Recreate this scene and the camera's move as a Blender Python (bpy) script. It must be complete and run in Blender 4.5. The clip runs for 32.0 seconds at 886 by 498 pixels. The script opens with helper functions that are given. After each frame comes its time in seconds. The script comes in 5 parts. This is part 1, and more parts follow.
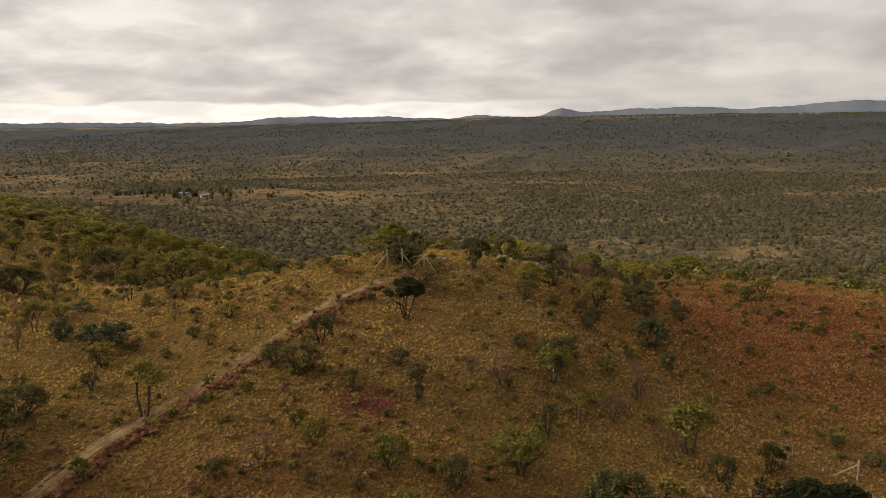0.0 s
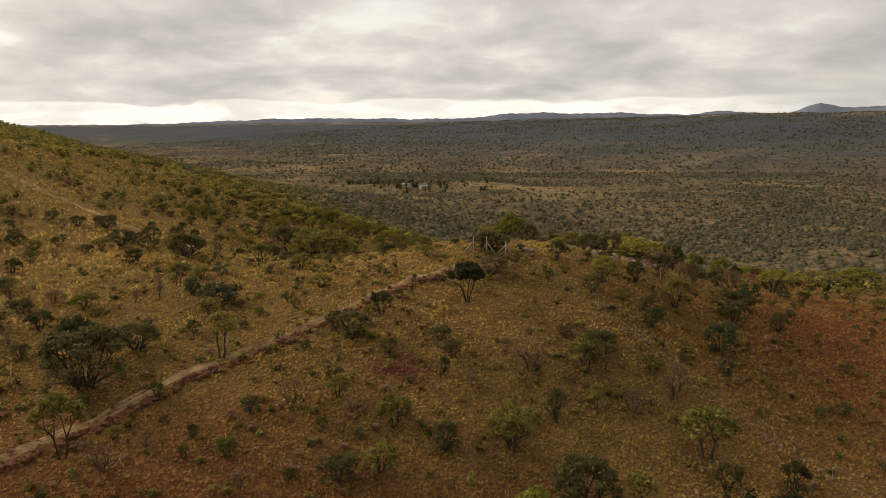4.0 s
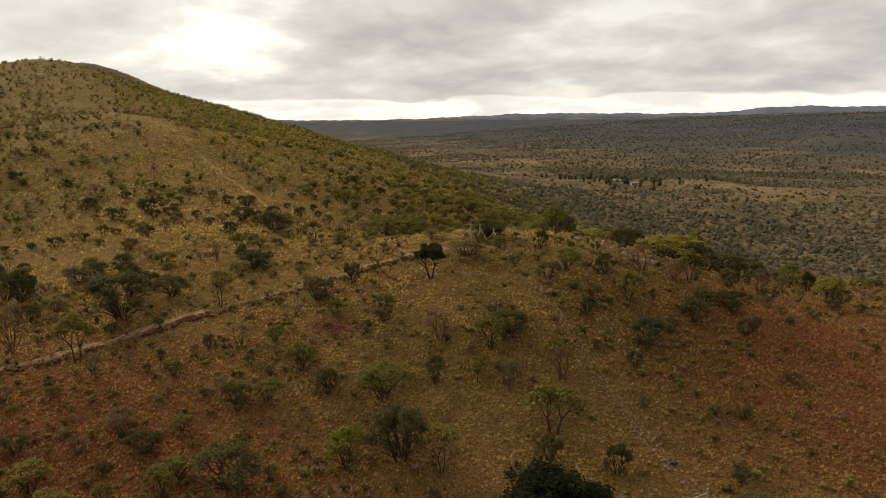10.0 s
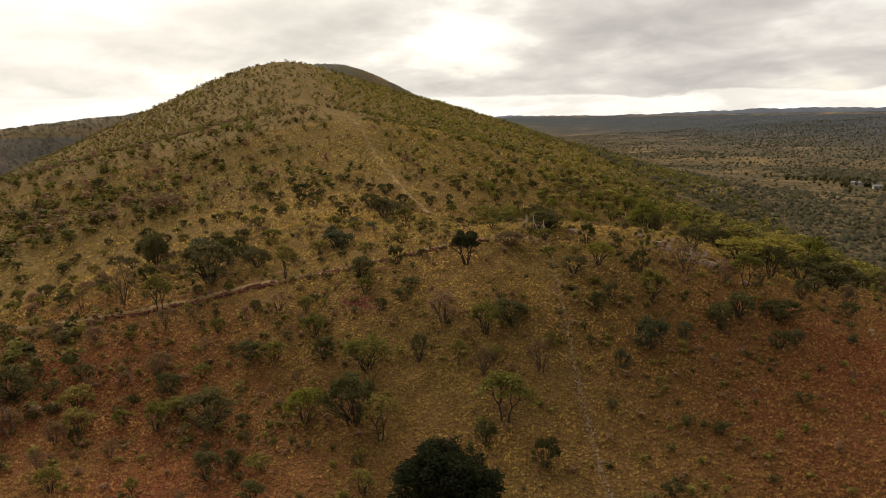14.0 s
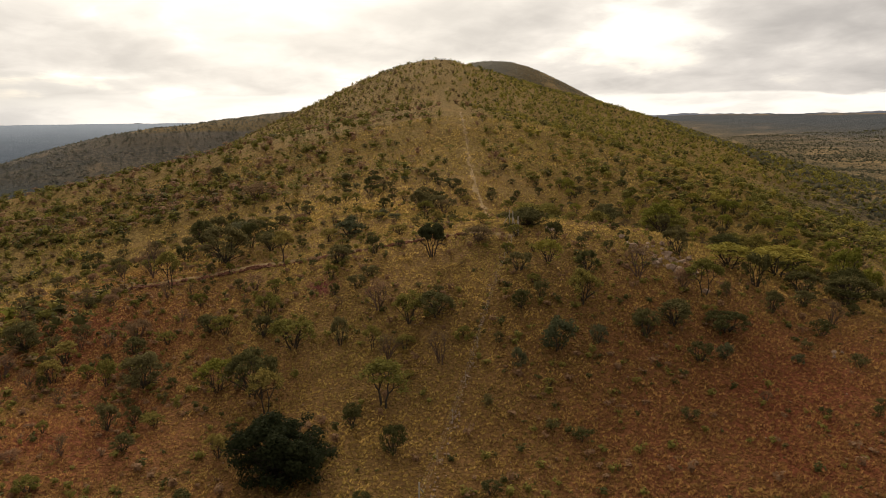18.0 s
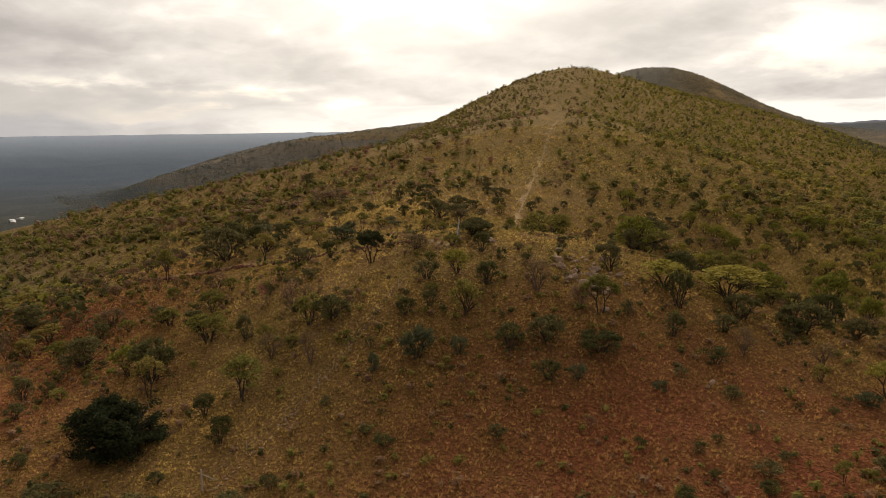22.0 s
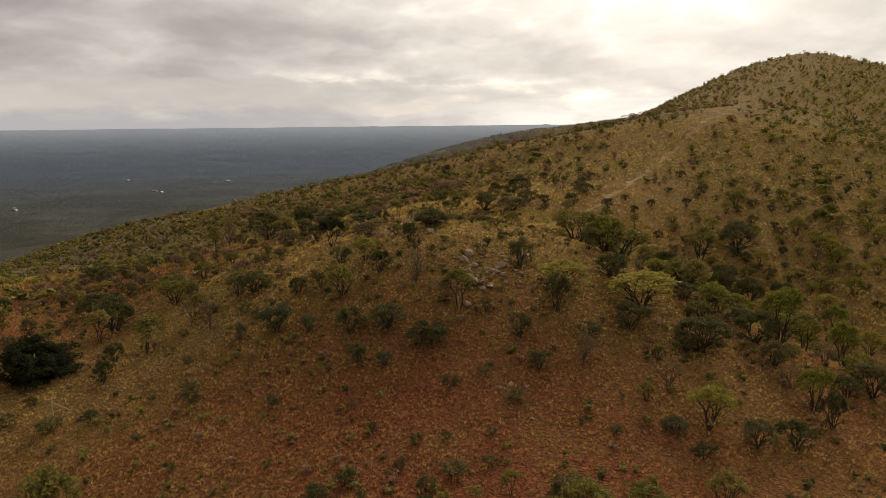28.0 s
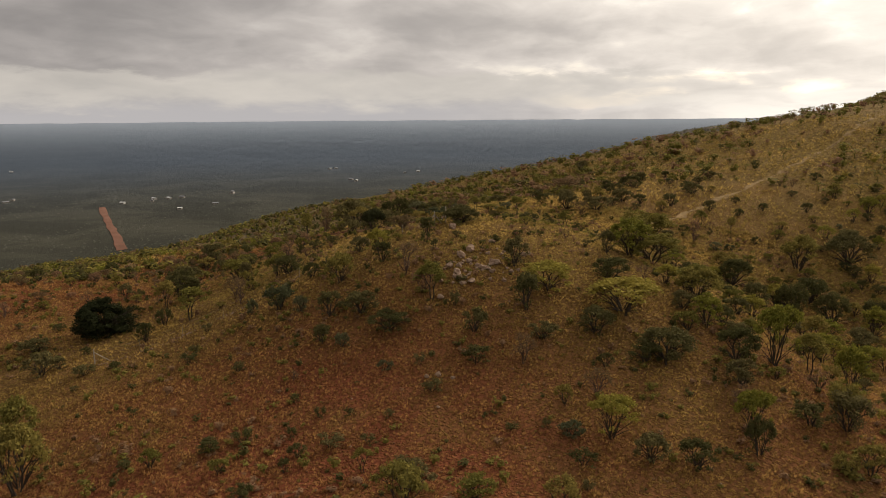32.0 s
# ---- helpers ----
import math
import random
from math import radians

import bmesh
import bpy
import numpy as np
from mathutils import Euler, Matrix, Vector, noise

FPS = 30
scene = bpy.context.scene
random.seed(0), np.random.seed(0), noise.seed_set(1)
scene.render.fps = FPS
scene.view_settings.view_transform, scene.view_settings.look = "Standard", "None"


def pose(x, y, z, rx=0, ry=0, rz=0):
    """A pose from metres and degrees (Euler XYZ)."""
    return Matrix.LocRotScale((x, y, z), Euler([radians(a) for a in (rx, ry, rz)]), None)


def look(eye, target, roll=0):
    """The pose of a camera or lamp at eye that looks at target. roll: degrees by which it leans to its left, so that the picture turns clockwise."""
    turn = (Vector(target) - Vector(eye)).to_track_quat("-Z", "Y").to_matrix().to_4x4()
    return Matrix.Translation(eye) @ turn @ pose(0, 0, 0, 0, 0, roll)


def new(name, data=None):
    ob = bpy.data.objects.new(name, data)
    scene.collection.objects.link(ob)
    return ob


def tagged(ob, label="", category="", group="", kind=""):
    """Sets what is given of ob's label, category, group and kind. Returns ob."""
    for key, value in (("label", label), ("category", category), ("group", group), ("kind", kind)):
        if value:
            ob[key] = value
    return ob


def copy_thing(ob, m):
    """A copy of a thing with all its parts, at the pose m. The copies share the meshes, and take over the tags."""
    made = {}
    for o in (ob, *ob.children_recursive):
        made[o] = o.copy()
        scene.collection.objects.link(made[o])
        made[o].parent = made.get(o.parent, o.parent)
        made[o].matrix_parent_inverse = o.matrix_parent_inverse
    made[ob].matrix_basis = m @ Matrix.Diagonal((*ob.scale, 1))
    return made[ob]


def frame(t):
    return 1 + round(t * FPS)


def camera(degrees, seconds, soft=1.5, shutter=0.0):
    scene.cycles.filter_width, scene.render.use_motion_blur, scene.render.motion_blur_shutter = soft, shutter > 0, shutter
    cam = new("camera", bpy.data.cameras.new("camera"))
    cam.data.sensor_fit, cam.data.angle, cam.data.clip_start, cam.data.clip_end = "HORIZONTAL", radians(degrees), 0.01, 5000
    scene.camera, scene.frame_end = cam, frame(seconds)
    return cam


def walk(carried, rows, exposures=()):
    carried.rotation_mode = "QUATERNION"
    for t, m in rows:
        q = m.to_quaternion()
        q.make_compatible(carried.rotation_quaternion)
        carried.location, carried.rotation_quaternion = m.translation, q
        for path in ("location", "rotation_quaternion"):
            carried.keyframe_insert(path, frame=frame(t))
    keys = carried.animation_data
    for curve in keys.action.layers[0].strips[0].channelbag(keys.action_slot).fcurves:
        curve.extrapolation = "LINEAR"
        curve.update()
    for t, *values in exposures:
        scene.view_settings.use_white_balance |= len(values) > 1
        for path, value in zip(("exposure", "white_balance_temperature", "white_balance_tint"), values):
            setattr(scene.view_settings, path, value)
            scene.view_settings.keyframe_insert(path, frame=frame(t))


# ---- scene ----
# camera: a small drone that circles the end of a bush-covered spur
cam = camera(64.28, 32.0, soft=0.75)
PATH = [
    (0, 3.26, -69.94, 16.77, 0.00, -10.20, -0.76),
    (0.5, 5.07, -70.34, 16.79, 1.78, -10.20, -0.93),
    (1, 7.05, -70.78, 16.81, 9.55, -10.18, -0.70),
    (1.5, 9.22, -71.21, 16.78, 11.83, -10.24, -0.75),
    (2, 11.39, -71.56, 16.70, 12.31, -10.26, -0.76),
    (2.5, 13.61, -71.86, 16.62, 13.50, -10.30, -0.76),
    (3, 15.92, -72.13, 16.54, 15.32, -10.28, -0.69),
    (3.5, 18.32, -72.36, 16.46, 17.07, -10.26, -0.62),
    (5.5, 28.63, -71.99, 16.51, 21.98, -10.46, -0.81),
    (6, 31.30, -71.56, 16.49, 23.42, -10.49, -0.84),
    (6.5, 33.96, -71.06, 16.46, 24.79, -10.53, -0.78),
    (7, 36.67, -70.51, 16.41, 26.45, -10.53, -0.84),
    (7.5, 39.39, -69.92, 16.39, 28.46, -10.54, -0.80),
    (8, 42.11, -69.26, 16.39, 29.56, -10.55, -0.83),
    (8.5, 44.81, -68.53, 16.36, 30.20, -10.53, -0.80),
    (9, 47.49, -67.73, 16.32, 30.94, -10.53, -0.85),
    (9.5, 50.13, -66.89, 16.27, 33.07, -10.49, -0.79),
    (10, 52.73, -65.89, 16.22, 37.97, -10.46, -0.75),
    (10.5, 55.28, -64.67, 16.19, 42.64, -10.52, -0.74),
    (11, 57.78, -63.22, 16.14, 46.68, -10.56, -0.75),
    (11.5, 60.20, -61.56, 16.05, 48.81, -10.60, -0.76),
    (12, 62.47, -59.73, 15.93, 49.96, -10.63, -0.80),
    (12.5, 64.60, -57.75, 15.77, 51.81, -10.59, -0.85),
    (13, 66.70, -55.58, 15.55, 54.05, -10.55, -0.88),
    (13.5, 68.66, -53.28, 15.46, 55.20, -10.57, -0.87),
    (14, 70.55, -50.92, 15.34, 56.34, -10.56, -0.85),
    (14.5, 72.39, -48.57, 15.16, 57.47, -10.45, -0.73),
    (16.5, 79.08, -38.70, 14.80, 64.27, -10.51, -0.55),
    (17, 80.59, -35.71, 14.77, 66.45, -10.56, -0.42),
    (17.5, 82.08, -32.66, 14.75, 68.15, -10.60, -0.49),
    (18, 83.51, -29.50, 14.74, 69.77, -10.64, -0.52),
    (18.5, 84.87, -26.23, 14.77, 71.39, -10.68, -0.56),
    (19, 86.17, -22.93, 14.77, 73.37, -10.69, -0.60),
    (19.5, 87.36, -19.55, 14.76, 74.15, -10.76, -0.63),
    (20, 88.36, -16.13, 14.78, 74.47, -10.15, -0.63),
    (20.5, 89.28, -12.72, 14.75, 74.65, -9.89, -0.70),
    (21, 90.16, -9.27, 14.72, 75.89, -9.87, -0.77),
    (21.5, 91.01, -5.82, 14.69, 79.23, -9.85, -0.70),
    (22, 91.80, -2.33, 14.65, 82.63, -9.83, -0.71),
    (22.5, 92.50, 1.14, 14.62, 84.82, -9.82, -0.73),
    (23, 93.12, 4.50, 14.59, 86.23, -9.85, -0.78),
    (23.5, 93.63, 7.83, 14.58, 87.61, -9.86, -0.74),
    (24, 94.09, 11.14, 14.57, 89.45, -9.87, -0.77),
    (24.5, 94.46, 14.42, 14.57, 91.23, -9.84, -0.73),
    (25, 94.77, 17.66, 14.59, 92.41, -9.87, -0.70),
    (25.5, 95.00, 20.85, 14.65, 93.13, -9.96, -0.72),
    (27.5, 94.19, 33.05, 14.41, 100.25, -10.12, -0.55),
    (28, 93.87, 36.03, 14.50, 101.82, -10.23, -0.56),
    (28.5, 93.58, 38.95, 14.52, 103.14, -10.28, -0.54),
    (29, 93.24, 41.82, 14.59, 104.39, -10.34, -0.48),
    (29.5, 92.82, 44.64, 14.70, 105.95, -10.40, -0.45),
    (30, 92.35, 47.48, 14.80, 109.30, -10.45, -0.40),
    (30.5, 91.82, 50.36, 14.87, 112.61, -10.51, -0.35),
    (31, 91.20, 53.21, 14.93, 114.65, -10.55, -0.45),
    (31.5, 90.50, 56.13, 15.03, 116.30, -10.59, -0.44),
    (32, 89.75, 59.06, 15.20, 117.56, -10.67, -0.41),
]


def aim(x, y, z, yaw, pitch, roll):
    """Pose from a place, degrees to the left of +y, degrees up, and degrees of bank."""
    return Matrix.Translation((x, y, z)) @ Matrix.Rotation(radians(yaw), 4, "Z") @ Matrix.Rotation(radians(90 + pitch), 4, "X") @ Matrix.Rotation(radians(roll), 4, "Z")


walk(cam, [(t, aim(*p)) for t, *p in PATH], [(0, 0.16, 6850, 13), (9, 0.18, 6750, 10), (17, 0.21, 6830, 12), (24, 0.12, 6900, 14), (32, 0.08, 6900, 14)])

# ---- world: broken overcast with the low sun behind it, west-north-west ----
SUN_AZ, SUN_EL = radians(82), radians(24)          # azimuth counted to the left of +y
SUN_DIR = Vector((-math.sin(SUN_AZ) * math.cos(SUN_EL), math.cos(SUN_AZ) * math.cos(SUN_EL), math.sin(SUN_EL)))


class Nodes:
    """Short hand for building a node tree."""

    def __init__(self, tree):
        self.t = tree

    def n(self, kind, **sets):
        nd = self.t.nodes.new(kind)
        for k, v in sets.items():
            if k == "op":
                nd.operation = v
            elif k == "blend":
                nd.data_type, nd.blend_type = "RGBA", v
            elif k == "dims":
                nd.noise_dimensions = v
            else:
                nd.inputs[k.replace("_", " ")].default_value = v
        return nd

    def link(self, a, b):
        self.t.links.new(a, b)

    def val(self, x, sock):
        if hasattr(x, "links"):
            self.link(x, sock)
        else:
            sock.default_value = x

    def math(self, op, a, b=0.0, clamp=False):
        nd = self.n("ShaderNodeMath", op=op)
        nd.use_clamp = clamp
        self.val(a, nd.inputs[0])
        self.val(b, nd.inputs[1])
        return nd.outputs[0]

    def noise(self, vec, scale, detail=4.0, rough=0.55, dist=0.0):
        nd = self.n("ShaderNodeTexNoise", Scale=scale, Detail=detail, Roughness=rough, Distortion=dist)
        if vec is not None:
            self.link(vec, nd.inputs["Vector"])
        return nd.outputs["Fac"]

    def step(self, x, lo, hi, a=0.0, b=1.0):
        nd = self.n("ShaderNodeMapRange", From_Min=lo, From_Max=hi, To_Min=a, To_Max=b)
        nd.interpolation_type = "SMOOTHSTEP"
        self.link(x, nd.inputs["Value"])
        return nd.outputs["Result"]

    def mix(self, fac, a, b, blend="MIX"):
        nd = self.n("ShaderNodeMix", blend=blend)
        self.val(fac, nd.inputs[0])
        for x, s in ((a, nd.inputs[6]), (b, nd.inputs[7])):
            if isinstance(x, tuple):
                s.default_value = (*x, 1) if len(x) == 3 else x
            else:
                self.link(x, s)
        return nd.outputs[2]


world = bpy.data.worlds.new("world")
scene.world = world
world.use_nodes = True
wt = world.node_tree
wt.nodes.clear()
W = Nodes(wt)
co = W.n("ShaderNodeTexCoord").outputs["Generated"]
sep = W.n("ShaderNodeSeparateXYZ")
W.link(co, sep.inputs[0])
up = W.math("MAXIMUM", sep.outputs[2], 0.0)
den = W.math("ADD", up, 0.24)
flat = W.n("ShaderNodeCombineXYZ")
W.link(W.math("DIVIDE", sep.outputs[0], den), flat.inputs[0])
W.link(W.math("DIVIDE", sep.outputs[1], den), flat.inputs[1])
fl = flat.outputs[0]
big = W.noise(fl, 1.0, 3, 0.5, 0.2)
mid = W.noise(fl, 2.6, 5, 0.5, 0.3)
billow = W.noise(fl, 6.0, 8, 0.6, 0.5)
bank = W.math("ADD", W.math("MULTIPLY", big, 0.55), W.math("ADD", W.math("MULTIPLY", mid, 0.33), W.math("MULTIPLY", billow, 0.12)))
toward = W.n("ShaderNodeVectorMath", op="DOT_PRODUCT")
W.link(co, toward.inputs[0])
toward.inputs[1].default_value = SUN_DIR
facing = W.math("MAXIMUM", toward.outputs["Value"], 0.0)
glow, halo = W.math("POWER", facing, 7.0), W.math("POWER", facing, 22.0)
sky = W.n("ShaderNodeTexSky")
sky.sky_type = "NISHITA"
sky.sun_disc = False
sky.sun_elevation, sky.sun_rotation = SUN_EL, -SUN_AZ
clear = W.mix(1.0, sky.outputs[0], (0.10, 0.10, 0.10), "MULTIPLY")
grey = W.mix(W.step(bank, 0.36, 0.62), (0.40, 0.395, 0.39), (0.66, 0.645, 0.625))
warm = W.mix(W.step(bank, 0.36, 0.60), (0.55, 0.53, 0.50), (1.05, 1.02, 0.94))
grey = W.mix(glow, grey, warm)
side = W.n("ShaderNodeVectorMath", op="DOT_PRODUCT")
W.link(co, side.inputs[0])
side.inputs[1].default_value = (-math.sin(radians(46)), math.cos(radians(46)), 0)
north = W.step(side.outputs["Value"], 0.2, 0.75)
gap = W.math("MULTIPLY", W.step(bank, 0.52, 0.63), W.math("ADD", 0.22, W.math("ADD", W.math("MULTIPLY", glow, 0.9), W.math("MULTIPLY", north, 0.24))), True)
cloud = W.mix(gap, grey, W.mix(0.6, clear, (1.15, 1.12, 1.02)))
# the bright strip under the cloud base, from north round to west
cloud = W.mix(1.0, cloud, W.mix(W.step(side.outputs["Value"], -0.6, 0.75), (0.48, 0.48, 0.49), (1.06, 1.05, 1.03)), "MULTIPLY")
ragged = W.math("ADD", sep.outputs[2], W.math("MULTIPLY", W.math("SUBTRACT", mid, 0.5), 0.035))
strip = W.math("MULTIPLY", W.step(ragged, 0.031, 0.025), W.step(side.outputs["Value"], 0.42, 0.72))
strip = W.math("MULTIPLY", strip, W.step(mid, 0.38, 0.60, 0.55, 1.0))
cloud = W.mix(strip, cloud, (0.98, 0.955, 0.88))
rain = W.math("MULTIPLY", W.step(ragged, 0.05, 0.0), W.step(side.outputs["Value"], 0.75, 0.2))
cloud = W.mix(rain, cloud, (0.44, 0.445, 0.46))
belly = W.math("ADD", sep.outputs[2], W.math("ADD", W.math("MULTIPLY", W.math("SUBTRACT", mid, 0.5), 0.05), W.math("MULTIPLY", W.math("SUBTRACT", billow, 0.5), 0.03)))
under = W.math("MULTIPLY", W.math("MULTIPLY", W.step(belly, 0.064, 0.052), W.step(belly, 0.006, 0.030)), W.step(side.outputs["Value"], 0.8, 0.45))
cloud = W.mix(W.math("MULTIPLY", under, 0.75), cloud, W.mix(mid, (0.42, 0.42, 0.40), (0.70, 0.68, 0.62)))
cloud = W.mix(halo, cloud, (1.2, 1.16, 1.04))
# an overcast sky is brighter overhead than at the horizon
cloud = W.mix(1.0, cloud, W.mix(W.step(sep.outputs[2], 0.16, 0.85), (1.0, 1.0, 1.0), (1.75, 1.74, 1.72)), "MULTIPLY")
bg = W.n("ShaderNodeBackground", Strength=1.0)
W.link(cloud, bg.inputs["Color"])
out = W.n("ShaderNodeOutputWorld")
W.link(bg.outputs[0], out.inputs[0])

sun = bpy.data.lights.new("sun", "SUN")
sun.energy, sun.angle, sun.color = 2.7, radians(20), (1.0, 0.92, 0.8)
new("sun", sun).matrix_world = look((0, 0, 0), -SUN_DIR)

# ---- materials ----
def material(name, rough=0.9):
    m = bpy.data.materials.new(name)
    m.use_nodes = True
    nd = Nodes(m.node_tree)
    nd.bsdf = m.node_tree.nodes["Principled BSDF"]
    nd.bsdf.inputs["Roughness"].default_value = rough
    nd.bsdf.inputs["Specular IOR Level"].default_value = 0.01
    nd.pos = nd.n("ShaderNodeTexCoord").outputs["Object"]
    return m, nd


def bump(nd, height, strength, distance):
    b = nd.n("ShaderNodeBump", Strength=strength, Distance=distance)
    nd.link(height, b.inputs["Height"])
    nd.link(b.outputs[0], nd.bsdf.inputs["Normal"])


def let_through(m, nd, col, share):
    """Thin leaves and blades let part of the light through."""
    t = nd.n("ShaderNodeBsdfTranslucent")
    nd.link(col, t.inputs["Color"])
    mixed = nd.n("ShaderNodeMixShader")
    mixed.inputs[0].default_value = share
    nd.link(nd.bsdf.outputs[0], mixed.inputs[1])
    nd.link(t.outputs[0], mixed.inputs[2])
    nd.link(mixed.outputs[0], m.node_tree.nodes["Material Output"].inputs["Surface"])


def round_mask(nd, x, y, rx, ry):
    """1 at (x, y), falling to 0 at the radii, in plan."""
    v = nd.n("ShaderNodeVectorMath", op="SUBTRACT")
    nd.link(nd.pos, v.inputs[0])
    v.inputs[1].default_value = (x, y, 0)
    s = nd.n("ShaderNodeVectorMath", op="MULTIPLY")
    nd.link(v.outputs[0], s.inputs[0])
    s.inputs[1].default_value = (1 / rx, 1 / ry, 0)
    ln = nd.n("ShaderNodeVectorMath", op="LENGTH")
    nd.link(s.outputs[0], ln.inputs[0])
    return nd.step(ln.outputs["Value"], 1.0, 0.25)


def red_mask(nd, patch):
    """Where the red earth shows through: the nose, the slope below it and a bare scrape."""
    nose = nd.math("MAXIMUM", round_mask(nd, 52, 24, 46, 50), nd.math("MAXIMUM", nd.math("MULTIPLY", round_mask(nd, 0, -52, 84, 40), 1.0), nd.math("MULTIPLY", round_mask(nd, 22, 84, 78, 48), 0.9)))
    return nd.math("MULTIPLY", nose, nd.step(patch, 0.28, 0.60, 0.45, 1.0))


def ground_material():
    m, nd = material("veld", 0.95)
    fine = nd.noise(nd.pos, 3.2, 6, 0.7)
    tuft = nd.noise(nd.pos, 1.1, 4, 0.6)
    patch = nd.noise(nd.pos, 0.09, 5, 0.6, 0.4)
    broad = nd.noise(nd.pos, 0.022, 4, 0.55)
    red = red_mask(nd, patch)
    warp = nd.n("ShaderNodeVectorMath", op="ADD")
    wob = nd.n("ShaderNodeTexNoise", Scale=1.7, Detail=3.0)
    nd.link(nd.pos, wob.inputs["Vector"])
    nd.link(nd.pos, warp.inputs[0])
    nd.link(wob.outputs["Color"], warp.inputs[1])
    cell = nd.n("ShaderNodeTexVoronoi", Scale=2.4)
    nd.link(warp.outputs[0], cell.inputs["Vector"])
    crown = nd.step(cell.outputs["Distance"], 0.62, 0.12)
    tone = nd.n("ShaderNodeSeparateColor")
    nd.link(cell.outputs["Color"], tone.inputs[0])
    straw = nd.mix(tone.outputs[0], (0.190, 0.112, 0.026), (0.47, 0.295, 0.080))
    olive = nd.mix(tone.outputs[1], (0.115, 0.082, 0.016), (0.300, 0.210, 0.048))
    rusty = nd.mix(tone.outputs[2], (0.095, 0.036, 0.015), (0.270, 0.118, 0.046))
    soil = nd.mix(nd.step(fine, 0.35, 0.65), (0.100, 0.056, 0.021), (0.205, 0.120, 0.044))
    soil = nd.mix(red, soil, nd.mix(nd.step(fine, 0.35, 0.65), (0.090, 0.028, 0.014), (0.200, 0.066, 0.031)))
    grass = nd.mix(nd.step(nd.math("ADD", nd.math("MULTIPLY", patch, 0.6), nd.math("MULTIPLY", broad, 0.4)), 0.42, 0.58), olive, straw)
    grass = nd.mix(nd.math("MULTIPLY", red, 0.85), grass, rusty)
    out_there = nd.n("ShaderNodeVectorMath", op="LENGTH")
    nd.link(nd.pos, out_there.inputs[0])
    # Far ground has few tussocks, so their self-shade is put into its colour.
    far_shaded_grass = nd.mix(nd.step(nd.noise(nd.pos, 0.8, 6, 0.8), 0.36, 0.64), (0.098, 0.062, 0.020), (0.260, 0.172, 0.054))
    far_shaded_grass = nd.mix(nd.step(patch, 0.50, 0.68), far_shaded_grass, (0.245, 0.150, 0.052))
    cover = nd.math("MULTIPLY", crown, nd.step(nd.math("ADD", tuft, nd.math("MULTIPLY", patch, 0.35)), 0.36, 0.62, 0.45, 1.0))
    col = nd.mix(cover, soil, grass)
    col = nd.mix(nd.math("MULTIPLY", nd.step(nd.noise(nd.pos, 0.7, 3, 0.6), 0.54, 0.38), 0.65), col, soil)
    scrape = nd.math("MULTIPLY", round_mask(nd, -3.2, -14, 5.0, 3.2), nd.step(tuft, 0.35, 0.5))
    col = nd.mix(scrape, col, nd.mix(fine, (0.085, 0.026, 0.018), (0.185, 0.062, 0.042)))
    col = nd.mix(nd.step(out_there.outputs["Value"], 70, 140), col, far_shaded_grass)
    # low ground, thick with bush
    s = nd.n("ShaderNodeSeparateXYZ")
    nd.link(nd.pos, s.inputs[0])
    far_patch = nd.noise(nd.pos, 0.008, 6, 0.65, 0.5)
    dots = nd.noise(nd.pos, 0.16, 3, 0.7)
    fine_wood = nd.noise(nd.pos, 0.55, 3, 0.7)
    speck = nd.math("ADD", nd.math("MULTIPLY", dots, 0.6), nd.math("MULTIPLY", fine_wood, 0.4))
    wood = nd.mix(nd.step(speck, 0.40, 0.60), (0.080, 0.064, 0.036), (0.190, 0.138, 0.072))
    clearing = nd.mix(dots, (0.20, 0.135, 0.062), (0.31, 0.21, 0.10))
    open_land = nd.step(nd.math("ADD", far_patch, nd.math("MULTIPLY", nd.noise(nd.pos, 0.03, 4, 0.6), 0.25)), 0.62, 0.80)
    meadow = nd.math("MAXIMUM", round_mask(nd, -130, 590, 130, 60), round_mask(nd, -340, 560, 110, 45))
    meadow = nd.math("MULTIPLY", meadow, nd.step(dots, 0.35, 0.55))
    wood = nd.mix(nd.math("MAXIMUM", open_land, meadow), wood, clearing)
    thick = nd.step(nd.noise(nd.pos, 0.012, 4, 0.6), 0.50, 0.66)
    wood = nd.mix(nd.math("MULTIPLY", thick, 0.6), wood, (0.060, 0.056, 0.036))
    across = nd.n("ShaderNodeVectorMath", op="DOT_PRODUCT")
    nd.link(nd.pos, across.inputs[0])
    across.inputs[1].default_value = (0.327, 0.945, 0)
    # Hillsides past 950 m grey out, with distance haze mixed into their colour.
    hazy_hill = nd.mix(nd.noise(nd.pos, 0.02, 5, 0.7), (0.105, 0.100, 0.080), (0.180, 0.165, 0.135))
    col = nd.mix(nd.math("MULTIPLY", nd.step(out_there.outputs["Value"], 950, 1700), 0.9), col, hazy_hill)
    low = nd.math("MAXIMUM", nd.step(s.outputs[2], -18, -36), nd.step(across.outputs["Value"], 240, 420))
    col = nd.mix(low, col, wood)
    rim = nd.math("MULTIPLY", nd.step(across.outputs["Value"], 1500, 1750), nd.step(across.outputs["Value"], 2300, 1950))
    # Tableland goes blue-grey with distance: aerial haze laid into the colour.
    hazy_table = nd.mix(far_patch, (0.048, 0.056, 0.062), (0.078, 0.086, 0.092))
    col = nd.mix(nd.math("MULTIPLY", nd.step(across.outputs["Value"], 520, 1300), 0.92), col, hazy_table)
    col = nd.mix(nd.math("MULTIPLY", rim, nd.math("MULTIPLY", nd.step(far_patch, 0.46, 0.58), 0.75)), col, (0.27, 0.185, 0.105))
